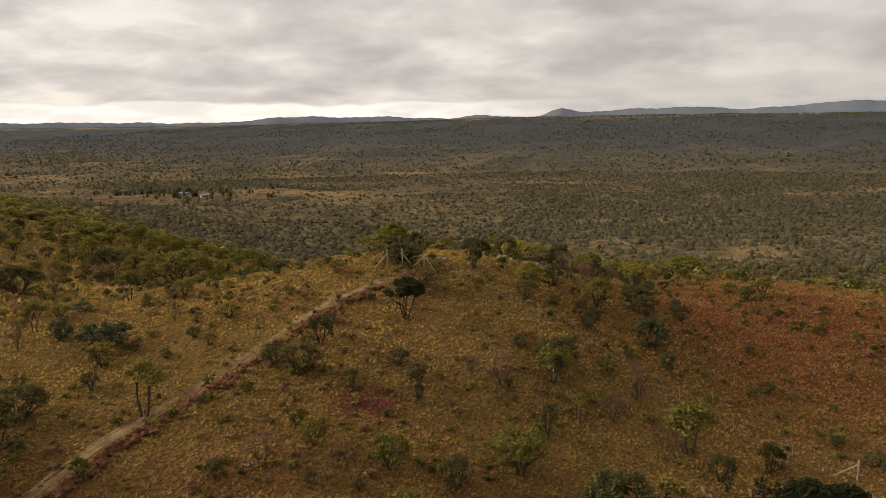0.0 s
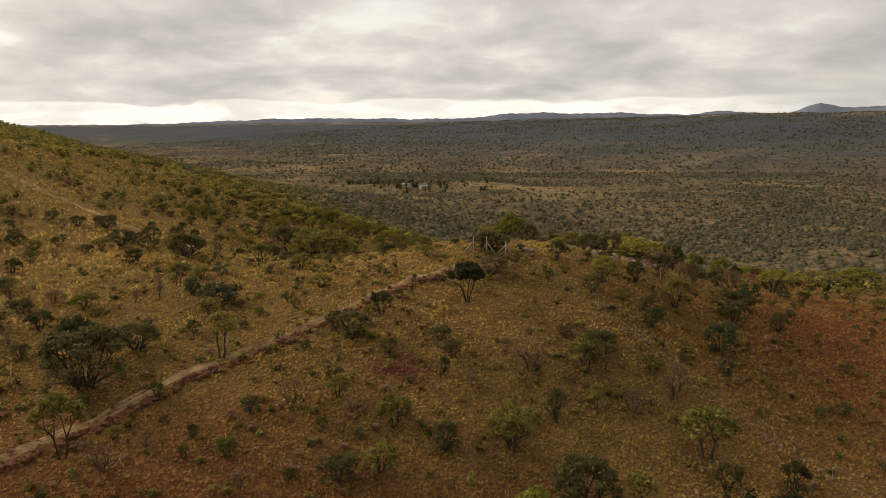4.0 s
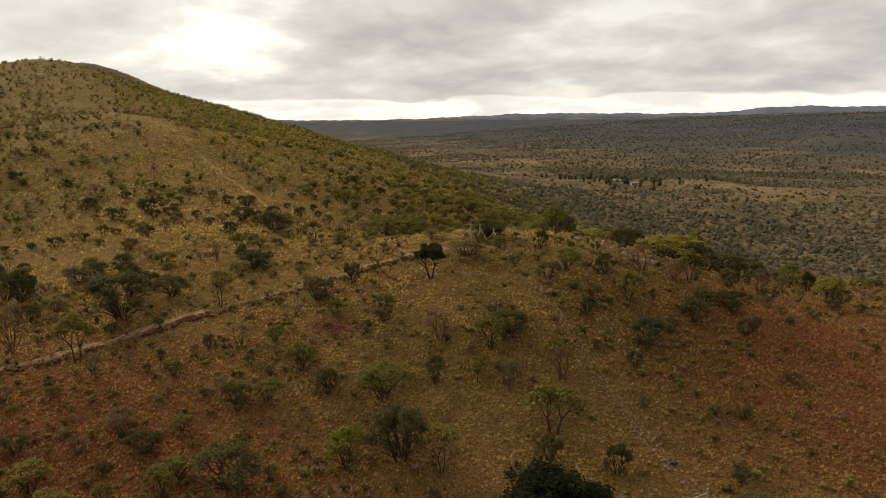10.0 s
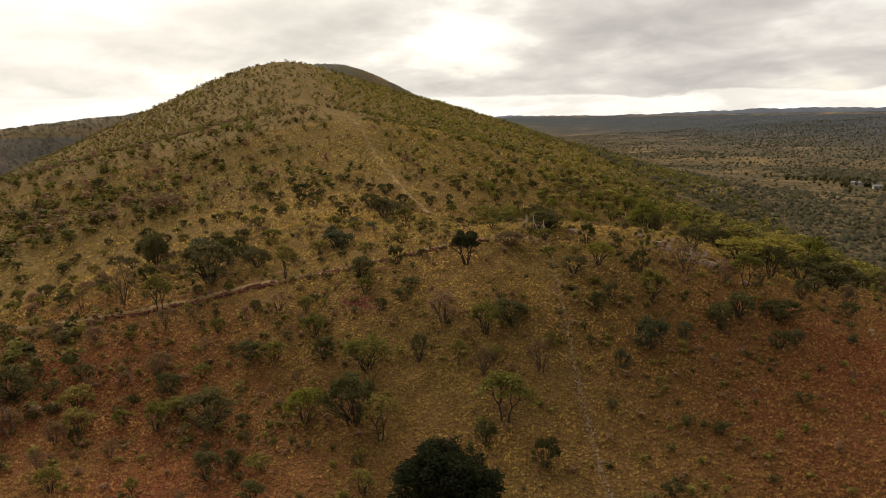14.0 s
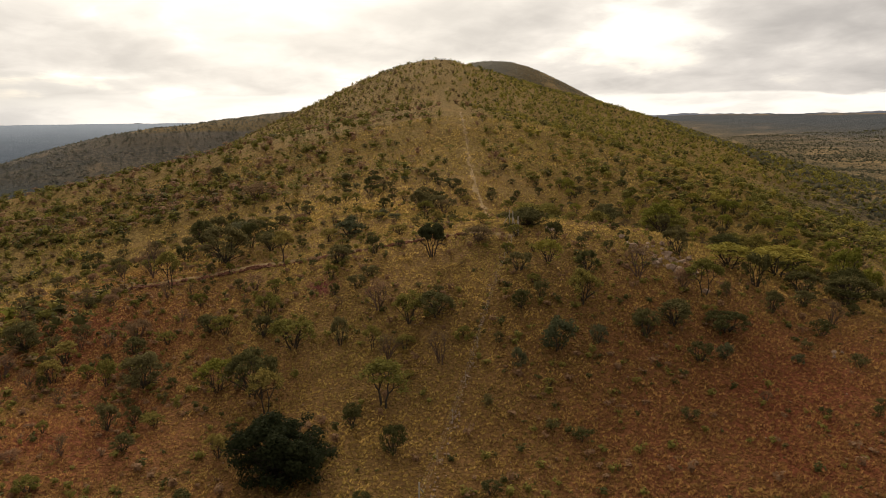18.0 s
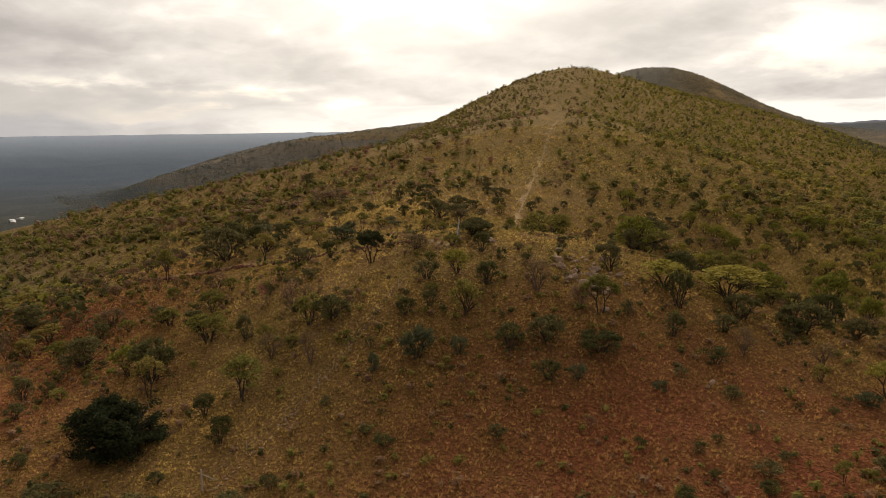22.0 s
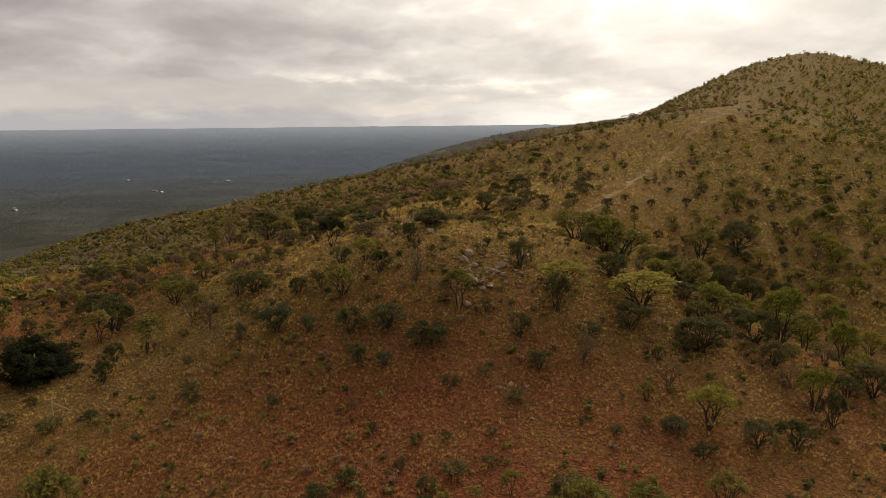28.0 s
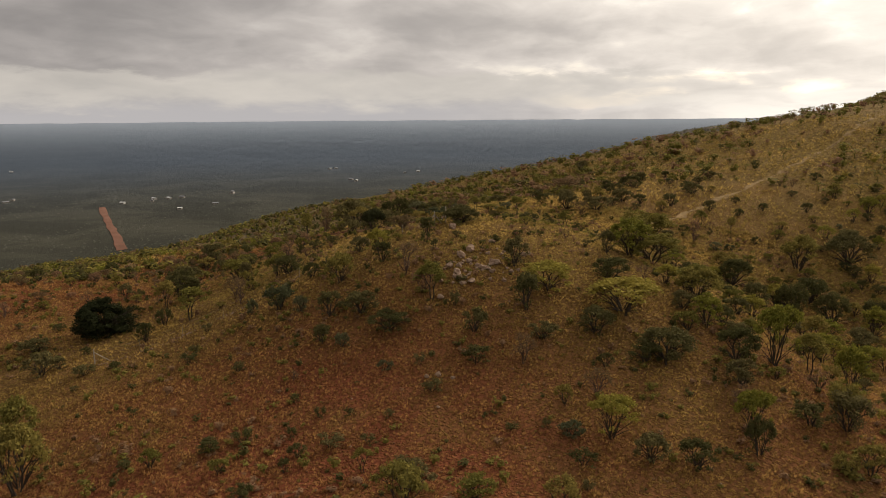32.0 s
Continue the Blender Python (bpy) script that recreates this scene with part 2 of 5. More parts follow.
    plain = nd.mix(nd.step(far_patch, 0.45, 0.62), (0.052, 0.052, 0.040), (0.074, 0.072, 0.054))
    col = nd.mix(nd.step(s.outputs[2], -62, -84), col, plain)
    # Southern plain turns slate-blue past 600 m: haze painted into the base colour.
    plain_haze = nd.mix(far_patch, (0.066, 0.084, 0.106), (0.088, 0.108, 0.134))
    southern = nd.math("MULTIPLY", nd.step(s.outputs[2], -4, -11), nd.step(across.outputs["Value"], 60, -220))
    col = nd.mix(nd.math("MULTIPLY", southern, nd.step(out_there.outputs["Value"], 600, 2000)), col, plain_haze)
    # Paler still towards the horizon, the same painted haze.
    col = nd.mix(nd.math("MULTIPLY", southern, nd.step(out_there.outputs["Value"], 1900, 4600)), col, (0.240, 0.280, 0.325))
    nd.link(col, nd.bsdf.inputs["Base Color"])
    h = nd.math("ADD", nd.math("MULTIPLY", fine, 0.5), nd.math("MULTIPLY", crown, 0.8))
    bump(nd, h, 0.9, 0.4)
    return m


def leaf_material(name, dark, light, spread=0.25):
    m, nd = material(name, 0.75)
    info = nd.n("ShaderNodeObjectInfo").outputs["Random"]
    isl = nd.n("ShaderNodeNewGeometry").outputs["Random Per Island"]
    k = nd.math("ADD", nd.math("MULTIPLY", isl, 0.7), nd.math("MULTIPLY", nd.noise(nd.pos, 1.3, 3), 0.3))
    col = nd.mix(k, dark, light)
    v = nd.step(info, 0, 1, 1 - spread, 1 + spread)
    hs = nd.n("ShaderNodeHueSaturation")
    nd.link(v, hs.inputs["Value"])
    nd.link(nd.step(info, 0, 1, 0.515, 0.485), hs.inputs["Hue"])
    nd.link(col, hs.inputs["Color"])
    nd.link(hs.outputs[0], nd.bsdf.inputs["Base Color"])
    let_through(m, nd, hs.outputs[0], 0.3)
    return m


def bark_material(name, a, b):
    m, nd = material(name, 0.95)
    g = nd.noise(nd.pos, 9, 5, 0.7)
    nd.link(nd.mix(g, a, b), nd.bsdf.inputs["Base Color"])
    bump(nd, g, 0.6, 0.03)
    return m


M_GROUND = ground_material()
M_OLIVE = leaf_material("olive_leaves", (0.086, 0.076, 0.020), (0.310, 0.256, 0.064))
M_DARK = leaf_material("dark_leaves", (0.048, 0.045, 0.018), (0.170, 0.150, 0.054))
M_BRIGHT = leaf_material("bright_leaves", (0.112, 0.106, 0.018), (0.350, 0.304, 0.060))
M_PALE = leaf_material("pale_leaves", (0.060, 0.062, 0.028), (0.160, 0.156, 0.076))
M_BROWN = leaf_material("brown_twigs", (0.125, 0.080, 0.042), (0.280, 0.180, 0.092))
M_BARK = bark_material("bark", (0.030, 0.024, 0.018), (0.095, 0.075, 0.055))
M_BAREWOOD = bark_material("bare_wood", (0.060, 0.038, 0.027), (0.165, 0.110, 0.080))
M_EVER = leaf_material("evergreen_leaves", (0.018, 0.022, 0.010), (0.062, 0.064, 0.026))
M_VALLEY = leaf_material("valley_leaves", (0.040, 0.041, 0.024), (0.115, 0.104, 0.058))
# Leaves of the far spur and back hill, paled with painted-in haze.
M_SPUR_HAZE = leaf_material("hazed_spur_leaves", (0.100, 0.098, 0.072), (0.165, 0.152, 0.112))
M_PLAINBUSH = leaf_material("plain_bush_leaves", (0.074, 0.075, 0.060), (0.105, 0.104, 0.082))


def grass_material():
    m, nd = material("dry_grass", 0.9)
    isl = nd.n("ShaderNodeNewGeometry").outputs["Random Per Island"]
    patch = nd.noise(nd.pos, 0.07, 4, 0.6)
    col = nd.mix(nd.math("POWER", isl, 0.9), (0.205, 0.128, 0.032), (0.73, 0.495, 0.155))
    col = nd.mix(nd.math("MULTIPLY", nd.step(patch, 0.58, 0.40), 0.6), col, (0.290, 0.220, 0.066))
    col = nd.mix(nd.math("MULTIPLY", nd.step(nd.noise(nd.pos, 0.7, 3, 0.6), 0.56, 0.40), 0.55), col, nd.mix(isl, (0.100, 0.072, 0.022), (0.230, 0.165, 0.052)))
    red = red_mask(nd, nd.noise(nd.pos, 0.09, 5, 0.6, 0.4))
    col = nd.mix(nd.math("MULTIPLY", red, 0.75), col, nd.mix(nd.math("POWER", isl, 1.0), (0.135, 0.048, 0.022), (0.500, 0.225, 0.092)))
    nd.link(col, nd.bsdf.inputs["Base Color"])
    let_through(m, nd, col, 0.4)
    return m


M_GRASS = grass_material()


def mottled(name, a, b, scale, rough=0.9, relief=0.4, dist=0.05):
    m, nd = material(name, rough)
    k = nd.math("ADD", nd.math("MULTIPLY", nd.noise(nd.pos, scale, 6, 0.65), 0.6), nd.math("MULTIPLY", nd.noise(nd.pos, scale * 0.12, 3, 0.5), 0.4))
    nd.link(nd.mix(nd.step(k, 0.35, 0.65), a, b), nd.bsdf.inputs["Base Color"])
    bump(nd, k, relief, dist)
    return m


M_SOIL = mottled("track_soil", (0.100, 0.060, 0.030), (0.300, 0.208, 0.105), 0.8, relief=0.8, dist=0.12)
M_PALESOIL = mottled("pale_soil", (0.14, 0.090, 0.040), (0.33, 0.225, 0.108), 0.9, relief=0.8, dist=0.15)
M_REDSTRIP = mottled("red_strip", (0.155, 0.080, 0.054), (0.215, 0.116, 0.082), 0.05)
M_STONE = mottled("pink_stone", (0.19, 0.120, 0.080), (0.40, 0.290, 0.205), 5.0, relief=0.6, dist=0.04)
M_REDSTONE = mottled("red_stone", (0.095, 0.036, 0.022), (0.235, 0.118, 0.072), 5.0, relief=0.6, dist=0.04)
M_POLE = mottled("weathered_wood", (0.26, 0.22, 0.17), (0.46, 0.40, 0.32), 14.0, relief=0.3, dist=0.01)
M_WIRE = mottled("rusty_wire", (0.30, 0.25, 0.20), (0.42, 0.36, 0.30), 9.0, rough=0.6, relief=0.0)
M_WALL = mottled("limewash", (0.34, 0.31, 0.26), (0.46, 0.43, 0.37), 0.7)
M_TIN = mottled("tin_roof", (0.20, 0.20, 0.21), (0.34, 0.34, 0.35), 0.5, rough=0.5)
M_WHITE = mottled("white_roof", (0.58, 0.58, 0.57), (0.70, 0.70, 0.68), 0.5, rough=0.6)
M_DARKGLASS = mottled("dark_pane", (0.03, 0.035, 0.04), (0.05, 0.055, 0.06), 1.0, rough=0.2)
# The blue-grey of the horizon ridges has distance haze painted in.
M_FAR = mottled("hazed_ranges", (0.130, 0.142, 0.172), (0.170, 0.184, 0.212), 0.004, relief=0.0)
M_BANK = mottled("red_bank", (0.072, 0.027, 0.016), (0.190, 0.082, 0.046), 2.6, relief=1.0, dist=0.15)

# ---- the land: a spur that runs west-north-west to a round hill ----
CREST_U = [-400, -200, -130, -90, -50, -25, 0, 25, 55, 90, 140, 200, 240, 300, 500, 700, 760, 900, 1200, 1600, 1860, 2300, 3000, 5000]
CREST_Z = [-85, -62, -34, -20, -9.5, -4, 0, -3, -5, -4, 3, 17, 21, 26, 50, 74, 77, 66, 30, -10, -40, -50, -60, -70]
SWELL_NOSE = [
    0.9, 0.4, -0.9, -0.8, 1.1, 2.4, -0.1, 0.8, -1.7, 0.5, 0.8, -0.3, 6.2, 6.9, -5.0,
    -2.1, 8.2, 2.6, -1.2, -4.9, -1.5, 1.3, -8.5, 2.7, -2.5, -2.3, -1.1, 5.5, 2.3, -0.8,
    1.2, 4.0, -0.9, -2.5, -2.6, -6.3, -4.2, 0.8, 2.1, -2.0, -2.1, 1.4,
]
SWELL_SADDLE = [
    1.7, 0.6, -4.0, 3.8, 0.6, -3.9, -5.7, -6.7, -4.7, 10.5, 6.9, 1.6, 0.8, -1.7, 4.9,
    3.0, -1.8, -1.9, -2.4, -3.9, 2.8, -1.2, 0.1, -0.8, -7.2, -11.0, -6.9, -2.7, -3.5, 0.2,
    0.2, 0.1, -2.3, -5.7, -7.0, -2.1, -0.3, -0.4, -0.5, -0.4, -0.3, -0.5, -2.7, -1.9, 2.4,
]
SWELL_HILL = [
    -4.5, -4.6, -3.1, -6.3, 3.7, -2.9, 3.2, 7.0, -4.3, 11.3, -0.2, -0.2, 1.7, -8.9, 3.8,
    -0.3, -4.3, -2.7, 1.7, 9.2,
]
SWELL_KNOB = [
    -0.0, 0.0, 0.5, 0.5, 0.5, 0.2, -0.2, -0.5, -0.4, -0.9, -0.7, -0.2, -0.4, 0.5, 0.4,
    0.7, 0.8, 0.1, -0.4, 0.5, -0.6, -0.3, -1.0, -0.8, 0.2, -0.1, -0.1, 0.1, 0.5, 0.8,
]


def along(x, y):
    """Metres along the spur (west) and across it (north) from its knob."""
    return -0.945 * x + 0.327 * (y - 12), 0.327 * x + 0.945 * (y - 12)


def crest(u):
    k, h = np.array(CREST_U, float), np.array(CREST_Z, float)
    i = np.clip(np.searchsorted(k, u) - 1, 0, len(k) - 2)
    m, d = np.gradient(h, k), k[i + 1] - k[i]
    t = np.clip((u - k[i]) / d, 0, 1)
    return (2 * t**3 - 3 * t**2 + 1) * h[i] + (t**3 - 2 * t**2 + t) * d * m[i] + (3 * t**2 - 2 * t**3) * h[i + 1] + (t**3 - t**2) * d * m[i + 1]


def ease(a, b, x):
    t = np.clip((x - a) / (b - a), 0, 1)
    return t * t * (3 - 2 * t)


def swells(u, v, us, vs, r, heights):
    z, k = 0.0 * u, 0
    for a in us:
        for b in vs:
            z = z + heights[k] * np.exp(-((u - a) ** 2 + (v - b) ** 2) / (2 * r * r))
            k += 1
    return z


def lattice(ix, iy):
    h = np.sin(ix * 127.1 + iy * 311.7) * 43758.5453
    return h - np.floor(h)


def rough_noise(x, y):
    ix, iy = np.floor(x), np.floor(y)
    fx, fy = x - ix, y - iy
    fx, fy = fx * fx * (3 - 2 * fx), fy * fy * (3 - 2 * fy)
    a = lattice(ix, iy) * (1 - fx) + lattice(ix + 1, iy) * fx
    b = lattice(ix, iy + 1) * (1 - fx) + lattice(ix + 1, iy + 1) * fx
    return a * (1 - fy) + b * fy - 0.5


def land(x, y):
    """Height of the ground, without the small unevenness."""
    x, y = np.asarray(x, float), np.asarray(y, float)
    u, v = along(x, y)
    w = 20 + 0.03 * np.clip(u, 0, 900)
    kn, ks = 0.18 + 0.18 * ease(150, 600, u), 0.21 + 0.24 * ease(150, 600, u)
    k = kn + (ks - kn) * ease(15, -15, v)
    ridge = crest(u) - k * (np.sqrt(v * v + w * w) - w)
    far = np.hypot(x, y)
    north = -48 + (60 + 14 * ease(-900, 500, x)) * ease(650, 1750, v)
    south = -100 + 88 * ease(1500, 4900, far)
    floor = south + (north - south) * ease(-260, 160, v)
    # the second hill behind the first, and a long spur that runs down to the southern plain
    floor = floor + 285 * np.exp(-(((x + 2657) / 470) ** 2 + ((y - 1204) / 470) ** 2))
    t = np.clip(((x + 1460) * 360 + (y - 270) * -650) / (360**2 + 650**2), 0, 1.15)
    off = np.hypot(x + 1460 - 360 * t, y - 270 + 650 * t)
    floor = floor + np.maximum(34 - 60 * t - 68 * t**4 - floor, 0) * np.exp(-((off / 170) ** 2))
    h = np.clip(0.5 + 0.5 * (ridge - floor) / 14, 0, 1)
    z = floor + (ridge - floor) * h + 14 * h * (1 - h)
    z = z + swells(u, v, range(-115, 66, 30), range(-75, 76, 30), 26.0, SWELL_NOSE)
    z = z + swells(u, v, range(-50, 15, 16), range(-48, 33, 16), 11.0, SWELL_KNOB)
    z = z + swells(u, v, range(60, 341, 70), range(-280, 281, 70), 62.0, SWELL_SADDLE)
    z = z + swells(u, v, range(430, 821, 130), range(-240, 241, 120), 105.0, SWELL_HILL)
    return z


def ground_z(x, y):
    x, y = np.asarray(x, float), np.asarray(y, float)
    far = np.hypot(x, y)
    z = land(x, y) + 0.5 * rough_noise(x / 7, y / 7) + 0.22 * rough_noise(x / 2.3, y / 2.3)
    return z + 5 * rough_noise(x / 90, y / 90) * ease(120, 400, far) + 2 * rough_noise(x / 33, y / 33) * ease(100, 260, far)


def mesh_from(name, verts, faces, mat=None, smooth=False):
    me = bpy.data.meshes.new(name)
    me.from_pydata(verts, [], faces)
    if mat:
        me.materials.append(mat)
    if smooth:
        me.shade_smooth()
    me.update()
    return me


def build_ground():
    cx, cy, spokes = 15.0, 10.0, 500
    radii, r = [], 1.0
    while r < 4900:
        radii.append(r)
        r += max(0.75, 0.017 * r)
    rr, aa = np.meshgrid(np.array(radii), np.arange(spokes) * 2 * math.pi / spokes, indexing="ij")
    x, y = cx + rr * np.cos(aa), cy + rr * np.sin(aa)
    z = ground_z(x, y)
    verts = [(cx, cy, float(ground_z(cx, cy)))] + np.stack([x, y, z], -1).reshape(-1, 3).tolist()
    n = len(radii)
    i, j = np.meshgrid(np.arange(n - 1), np.arange(spokes), indexing="ij")
    k = (j + 1) % spokes
    quads = np.stack([1 + i * spokes + j, 1 + (i + 1) * spokes + j, 1 + (i + 1) * spokes + k, 1 + i * spokes + k], -1).reshape(-1, 4).tolist()
    quads += [(0, 1 + q, 1 + (q + 1) % spokes) for q in range(spokes)]
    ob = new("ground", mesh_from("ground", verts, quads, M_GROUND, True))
    return tagged(ob, "stony red-brown hillside with dry golden grass", "ground", kind="structure")


# the rough track that climbs along the south side to the knob
TRACK = [(2.4, 10.0), (-4.0, 7.2), (-8.2, 3.7), (-11.7, -0.8), (-14.3, -5.4), (-17.0, -10.5), (-20.3, -15.5), (-23.2, -20.5), (-25.3, -25.9), (-27.9, -31.2), (-32.8, -37.2), (-39.0, -42.8), (-46.3, -48.3), (-57.8, -55.3)]

build_ground()

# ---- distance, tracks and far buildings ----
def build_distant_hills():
    """Ridges on the horizon in painted haze-blue, a strip with sloping faces far behind everything."""
    peaks = [(-9.4, 0.75, 1.5), (-13.5, 0.55, 3.0), (-19, 0.75, 4.0), (-26, 0.5, 4.0), (-31, 0.75, 4.0), (-40, 0.7, 7.0), (-3.5, 0.38, 2.6), (5, 0.36, 4.5), (12, 0.42, 3.6), (30, 0.18, 9.0), (-70, 0.6, 20.0), (93.3, 0.55, 1.7), (89.5, 0.3, 2.4), (50, 0.25, 6.0), (60, 0.2, 3.0)]
    verts, faces, n = [], [], 1440
    for i in range(n):
        a = i * 360 / n
        e = -0.20 + 0.35 * float(ease(50, 30, (a + 180) % 360 - 180) * ease(-75, -45, (a + 180) % 360 - 180)) - 0.62 * float(ease(66, 92, a) * ease(215, 180, a))
        for c, h, w in peaks:
            d = (a - c + 180) % 360 - 180
            e += h * math.exp(-((d / w) ** 2))
        e += 0.05 * math.sin(a * 1.7) * math.sin(a * 0.31 + 1) + 0.02 * math.sin(a * 7.3)
        dx, dy = -math.sin(radians(a)), math.cos(radians(a))
        z = 15 + 4780 * math.tan(radians(e))
        for r, q in ((4560, -130), (4680, -130 + 0.6 * (z + 130)), (4780, z), (4860, z - 25)):
            verts.append((20 + dx * r, dy * r, q))
    for i in range(n):
        j = (i + 1) % n
        for k in range(3):
            faces.append((4 * i + k, 4 * j + k, 4 * j + k + 1, 4 * i + k + 1))
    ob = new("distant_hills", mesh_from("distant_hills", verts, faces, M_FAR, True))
    tagged(ob, "low blue-grey hill ranges along the horizon", "hills", kind="structure")


def ribbon(name, line, width, mat, lift, label, cat, step=0.6, wobble=0.6):
    """A strip of bare earth draped on the ground along a line."""
    pts = []
    for (ax, ay), (bx, by) in zip(line, line[1:]):
        d = math.hypot(bx - ax, by - ay)
        for i in range(max(1, int(d / step))):
            t = i * step / d
            pts.append((ax + (bx - ax) * t, ay + (by - ay) * t))
    for _ in range(6):
        pts = [pts[0]] + [tuple((p[k] + 2 * q[k] + r[k]) / 4 for k in (0, 1)) for p, q, r in zip(pts, pts[1:], pts[2:])] + [pts[-1]]
    xs, ys = np.array([p[0] for p in pts]), np.array([p[1] for p in pts])
    tx, ty = np.gradient(xs), np.gradient(ys)
    ln = np.hypot(tx, ty)
    nx, ny = -ty / ln, tx / ln
    rows, m = [], 9
    for k in range(m):
        f = k / (m - 1) - 0.5
        w = width * f + wobble * rough_noise(np.arange(len(xs)) * 0.35 + 31 * (f > 0), np.full(len(xs), 3.5)) * (abs(f) > 0.3) * 2
        x, y = xs + nx * w, ys + ny * w
        edge = -0.10 if abs(f) > 0.45 else 0.0
        rut = -0.05 if 0.15 < abs(f) < 0.32 else 0.0
        rows.append(np.stack([x, y, ground_z(x, y) + lift + edge + rut], -1))
    v = np.stack(rows, 1).reshape(-1, 3).tolist()
    f = [(i * m + k, (i + 1) * m + k, (i + 1) * m + k + 1, i * m + k + 1) for i in range(len(xs) - 1) for k in range(m - 1)]
    ob = new(name, mesh_from(name, v, f, mat, True))
    return tagged(ob, label, cat, kind="structure")


# the line cut straight up the crest from the knob to the shoulder
CUTLINE = [(-45.3, 27.6), (-60.8, 33.8), (-79.6, 40.2), (-96.3, 46.1), (-116.9, 53.3), (-139.4, 61.7), (-162.2, 69.8), (-193.1, 81.1), (-221.7, 91.7)]


def build_house(name, x, y, w, d, h, turn, roof_mat, label):
    root = new(name)
    bm = bmesh.new()
    bmesh.ops.create_cube(bm, size=1)
    for v in bm.verts:
        v.co = Vector((v.co.x * w, v.co.y * d, (v.co.z + 0.5) * (h + 1.0) - 1.0))
    me = bpy.data.meshes.new("wall")
    bm.to_mesh(me)
    bm.free()
    me.materials.append(M_WALL)
    part("wall", me, root)
    o, p = 0.4, h * 0.45
    v = [(-w / 2 - o, -d / 2 - o, h), (w / 2 + o, -d / 2 - o, h), (w / 2 + o, d / 2 + o, h), (-w / 2 - o, d / 2 + o, h), (-w / 2 - o, 0, h + p), (w / 2 + o, 0, h + p)]
    part("roof", mesh_from("roof", v, [(0, 1, 5, 4), (2, 3, 4, 5), (0, 4, 3), (1, 2, 5), (3, 2, 1, 0)], roof_mat), root)
    for i in (-1, 0, 1):
        q = mesh_from("window", [(i * w / 3.2 - 0.6, -d / 2 - 0.02, h * 0.35), (i * w / 3.2 + 0.6, -d / 2 - 0.02, h * 0.35), (i * w / 3.2 + 0.6, -d / 2 - 0.02, h * 0.75), (i * w / 3.2 - 0.6, -d / 2 - 0.02, h * 0.75)], [(0, 1, 2, 3)], M_DARKGLASS)
        part("window", q, root)
    root.matrix_basis = Matrix.Translation((x, y, float(ground_z(x, y)))) @ Matrix.Rotation(turn, 4, "Z")
    return tagged(root, label, "house", "far houses")


def part(name, me, parent, label=""):
    ob = new(name, me)
    ob.parent = parent
    if label:
        ob["label"] = label
    return ob


def build_bank():
    """The ridge of stony earth that grading pushed to the downhill edge."""
    xs, ys = [], []
    for (ax, ay), (bx, by) in zip(TRACK[2:11], TRACK[3:11]):
        for i in range(12):
            xs.append(ax + (bx - ax) * i / 12)
            ys.append(ay + (by - ay) * i / 12)
    xs, ys = np.array(xs), np.array(ys)
    k = np.ones(7) / 7
    xs, ys = np.convolve(xs, k, "valid"), np.convolve(ys, k, "valid")
    tx, ty = np.gradient(xs), np.gradient(ys)
    ln = np.hypot(tx, ty)
    nx, ny = -ty / ln, tx / ln
    rows = []
    lump = np.clip(0.35 + 2.6 * rough_noise(np.arange(len(xs)) * 0.45, np.full(len(xs), 8.2)), -0.3, 1.5)
    for off, h in ((0.9, -0.12), (1.15, 0.2), (1.4, 0.36), (1.7, 0.16), (2.1, -0.25)):
        w = off + 0.6 * rough_noise(np.arange(len(xs)) * 0.7 + off * 9, np.full(len(xs), 2.5))
        x, y = xs + nx * w, ys + ny * w
        rows.append(np.stack([x, y, ground_z(x, y) + h * lump], -1))
    v = np.stack(rows, 1).reshape(-1, 3).tolist()
    f = [(i * 5 + q, (i + 1) * 5 + q, (i + 1) * 5 + q + 1, i * 5 + q + 1) for i in range(len(xs) - 1) for q in range(4)]
    ob = new("earth_bank", mesh_from("earth_bank", v, f, M_BANK))
    tagged(ob, "low bank of dark red stony earth beside the track", "bank", kind="structure")


def build_houses():
    r = random.Random(3)
    spots = [(-558, -772), (-589, -751), (-624, -757), (-607, -768), (-640, -748), (-555, -660), (-608, -651), (-722, -730), (-735, -742), (-1205, -674), (-1190, -890), (-1225, -900), (-1000, -702), (-970, -670), (-835, -1475), (-1160, -680), (-493, -929), (-510, -940)]
    for x, y in spots:
        build_house("house", x, y, r.uniform(5, 8), r.uniform(4, 5), r.uniform(1.8, 2.3), r.uniform(0, 3), M_TIN if r.random() < 0.6 else M_WHITE, "small pale house on the wooded plain")
    for x, y in [(-892, -434), (-876, -437), (-862, -430), (-800, -434), (-822, -440)]:
        build_house("house", x, y, r.uniform(8, 12), r.uniform(5, 6), 1.9, r.uniform(0, 0.6), M_WHITE, "white-roofed house at the foot of the hills")
    for x, y in [(-225, 575), (-210, 566), (-236, 582)]:
        build_house("house", x, y, r.uniform(8, 10), 5, 2.4, r.uniform(0, 3), M_TIN, "grey-roofed farmhouse among dark trees in the valley")


build_distant_hills()
ribbon("dirt_track", TRACK, 1.45, M_SOIL, 0.04, "rutted red-brown dirt track climbing the hillside", "track")
ribbon("cut_line", CUTLINE, 0.95, M_PALESOIL, 0.05, "pale eroded strip cut straight up the ridge", "track", step=1.0, wobble=1.6)
ribbon("airstrip", [(-318, -470), (-380, -558), (-450, -662), (-523, -768)], 8.0, M_REDSTRIP, 0.5, "long bare red earth strip on the plain", "airstrip", step=8.0, wobble=1.5)
build_houses()
build_bank()

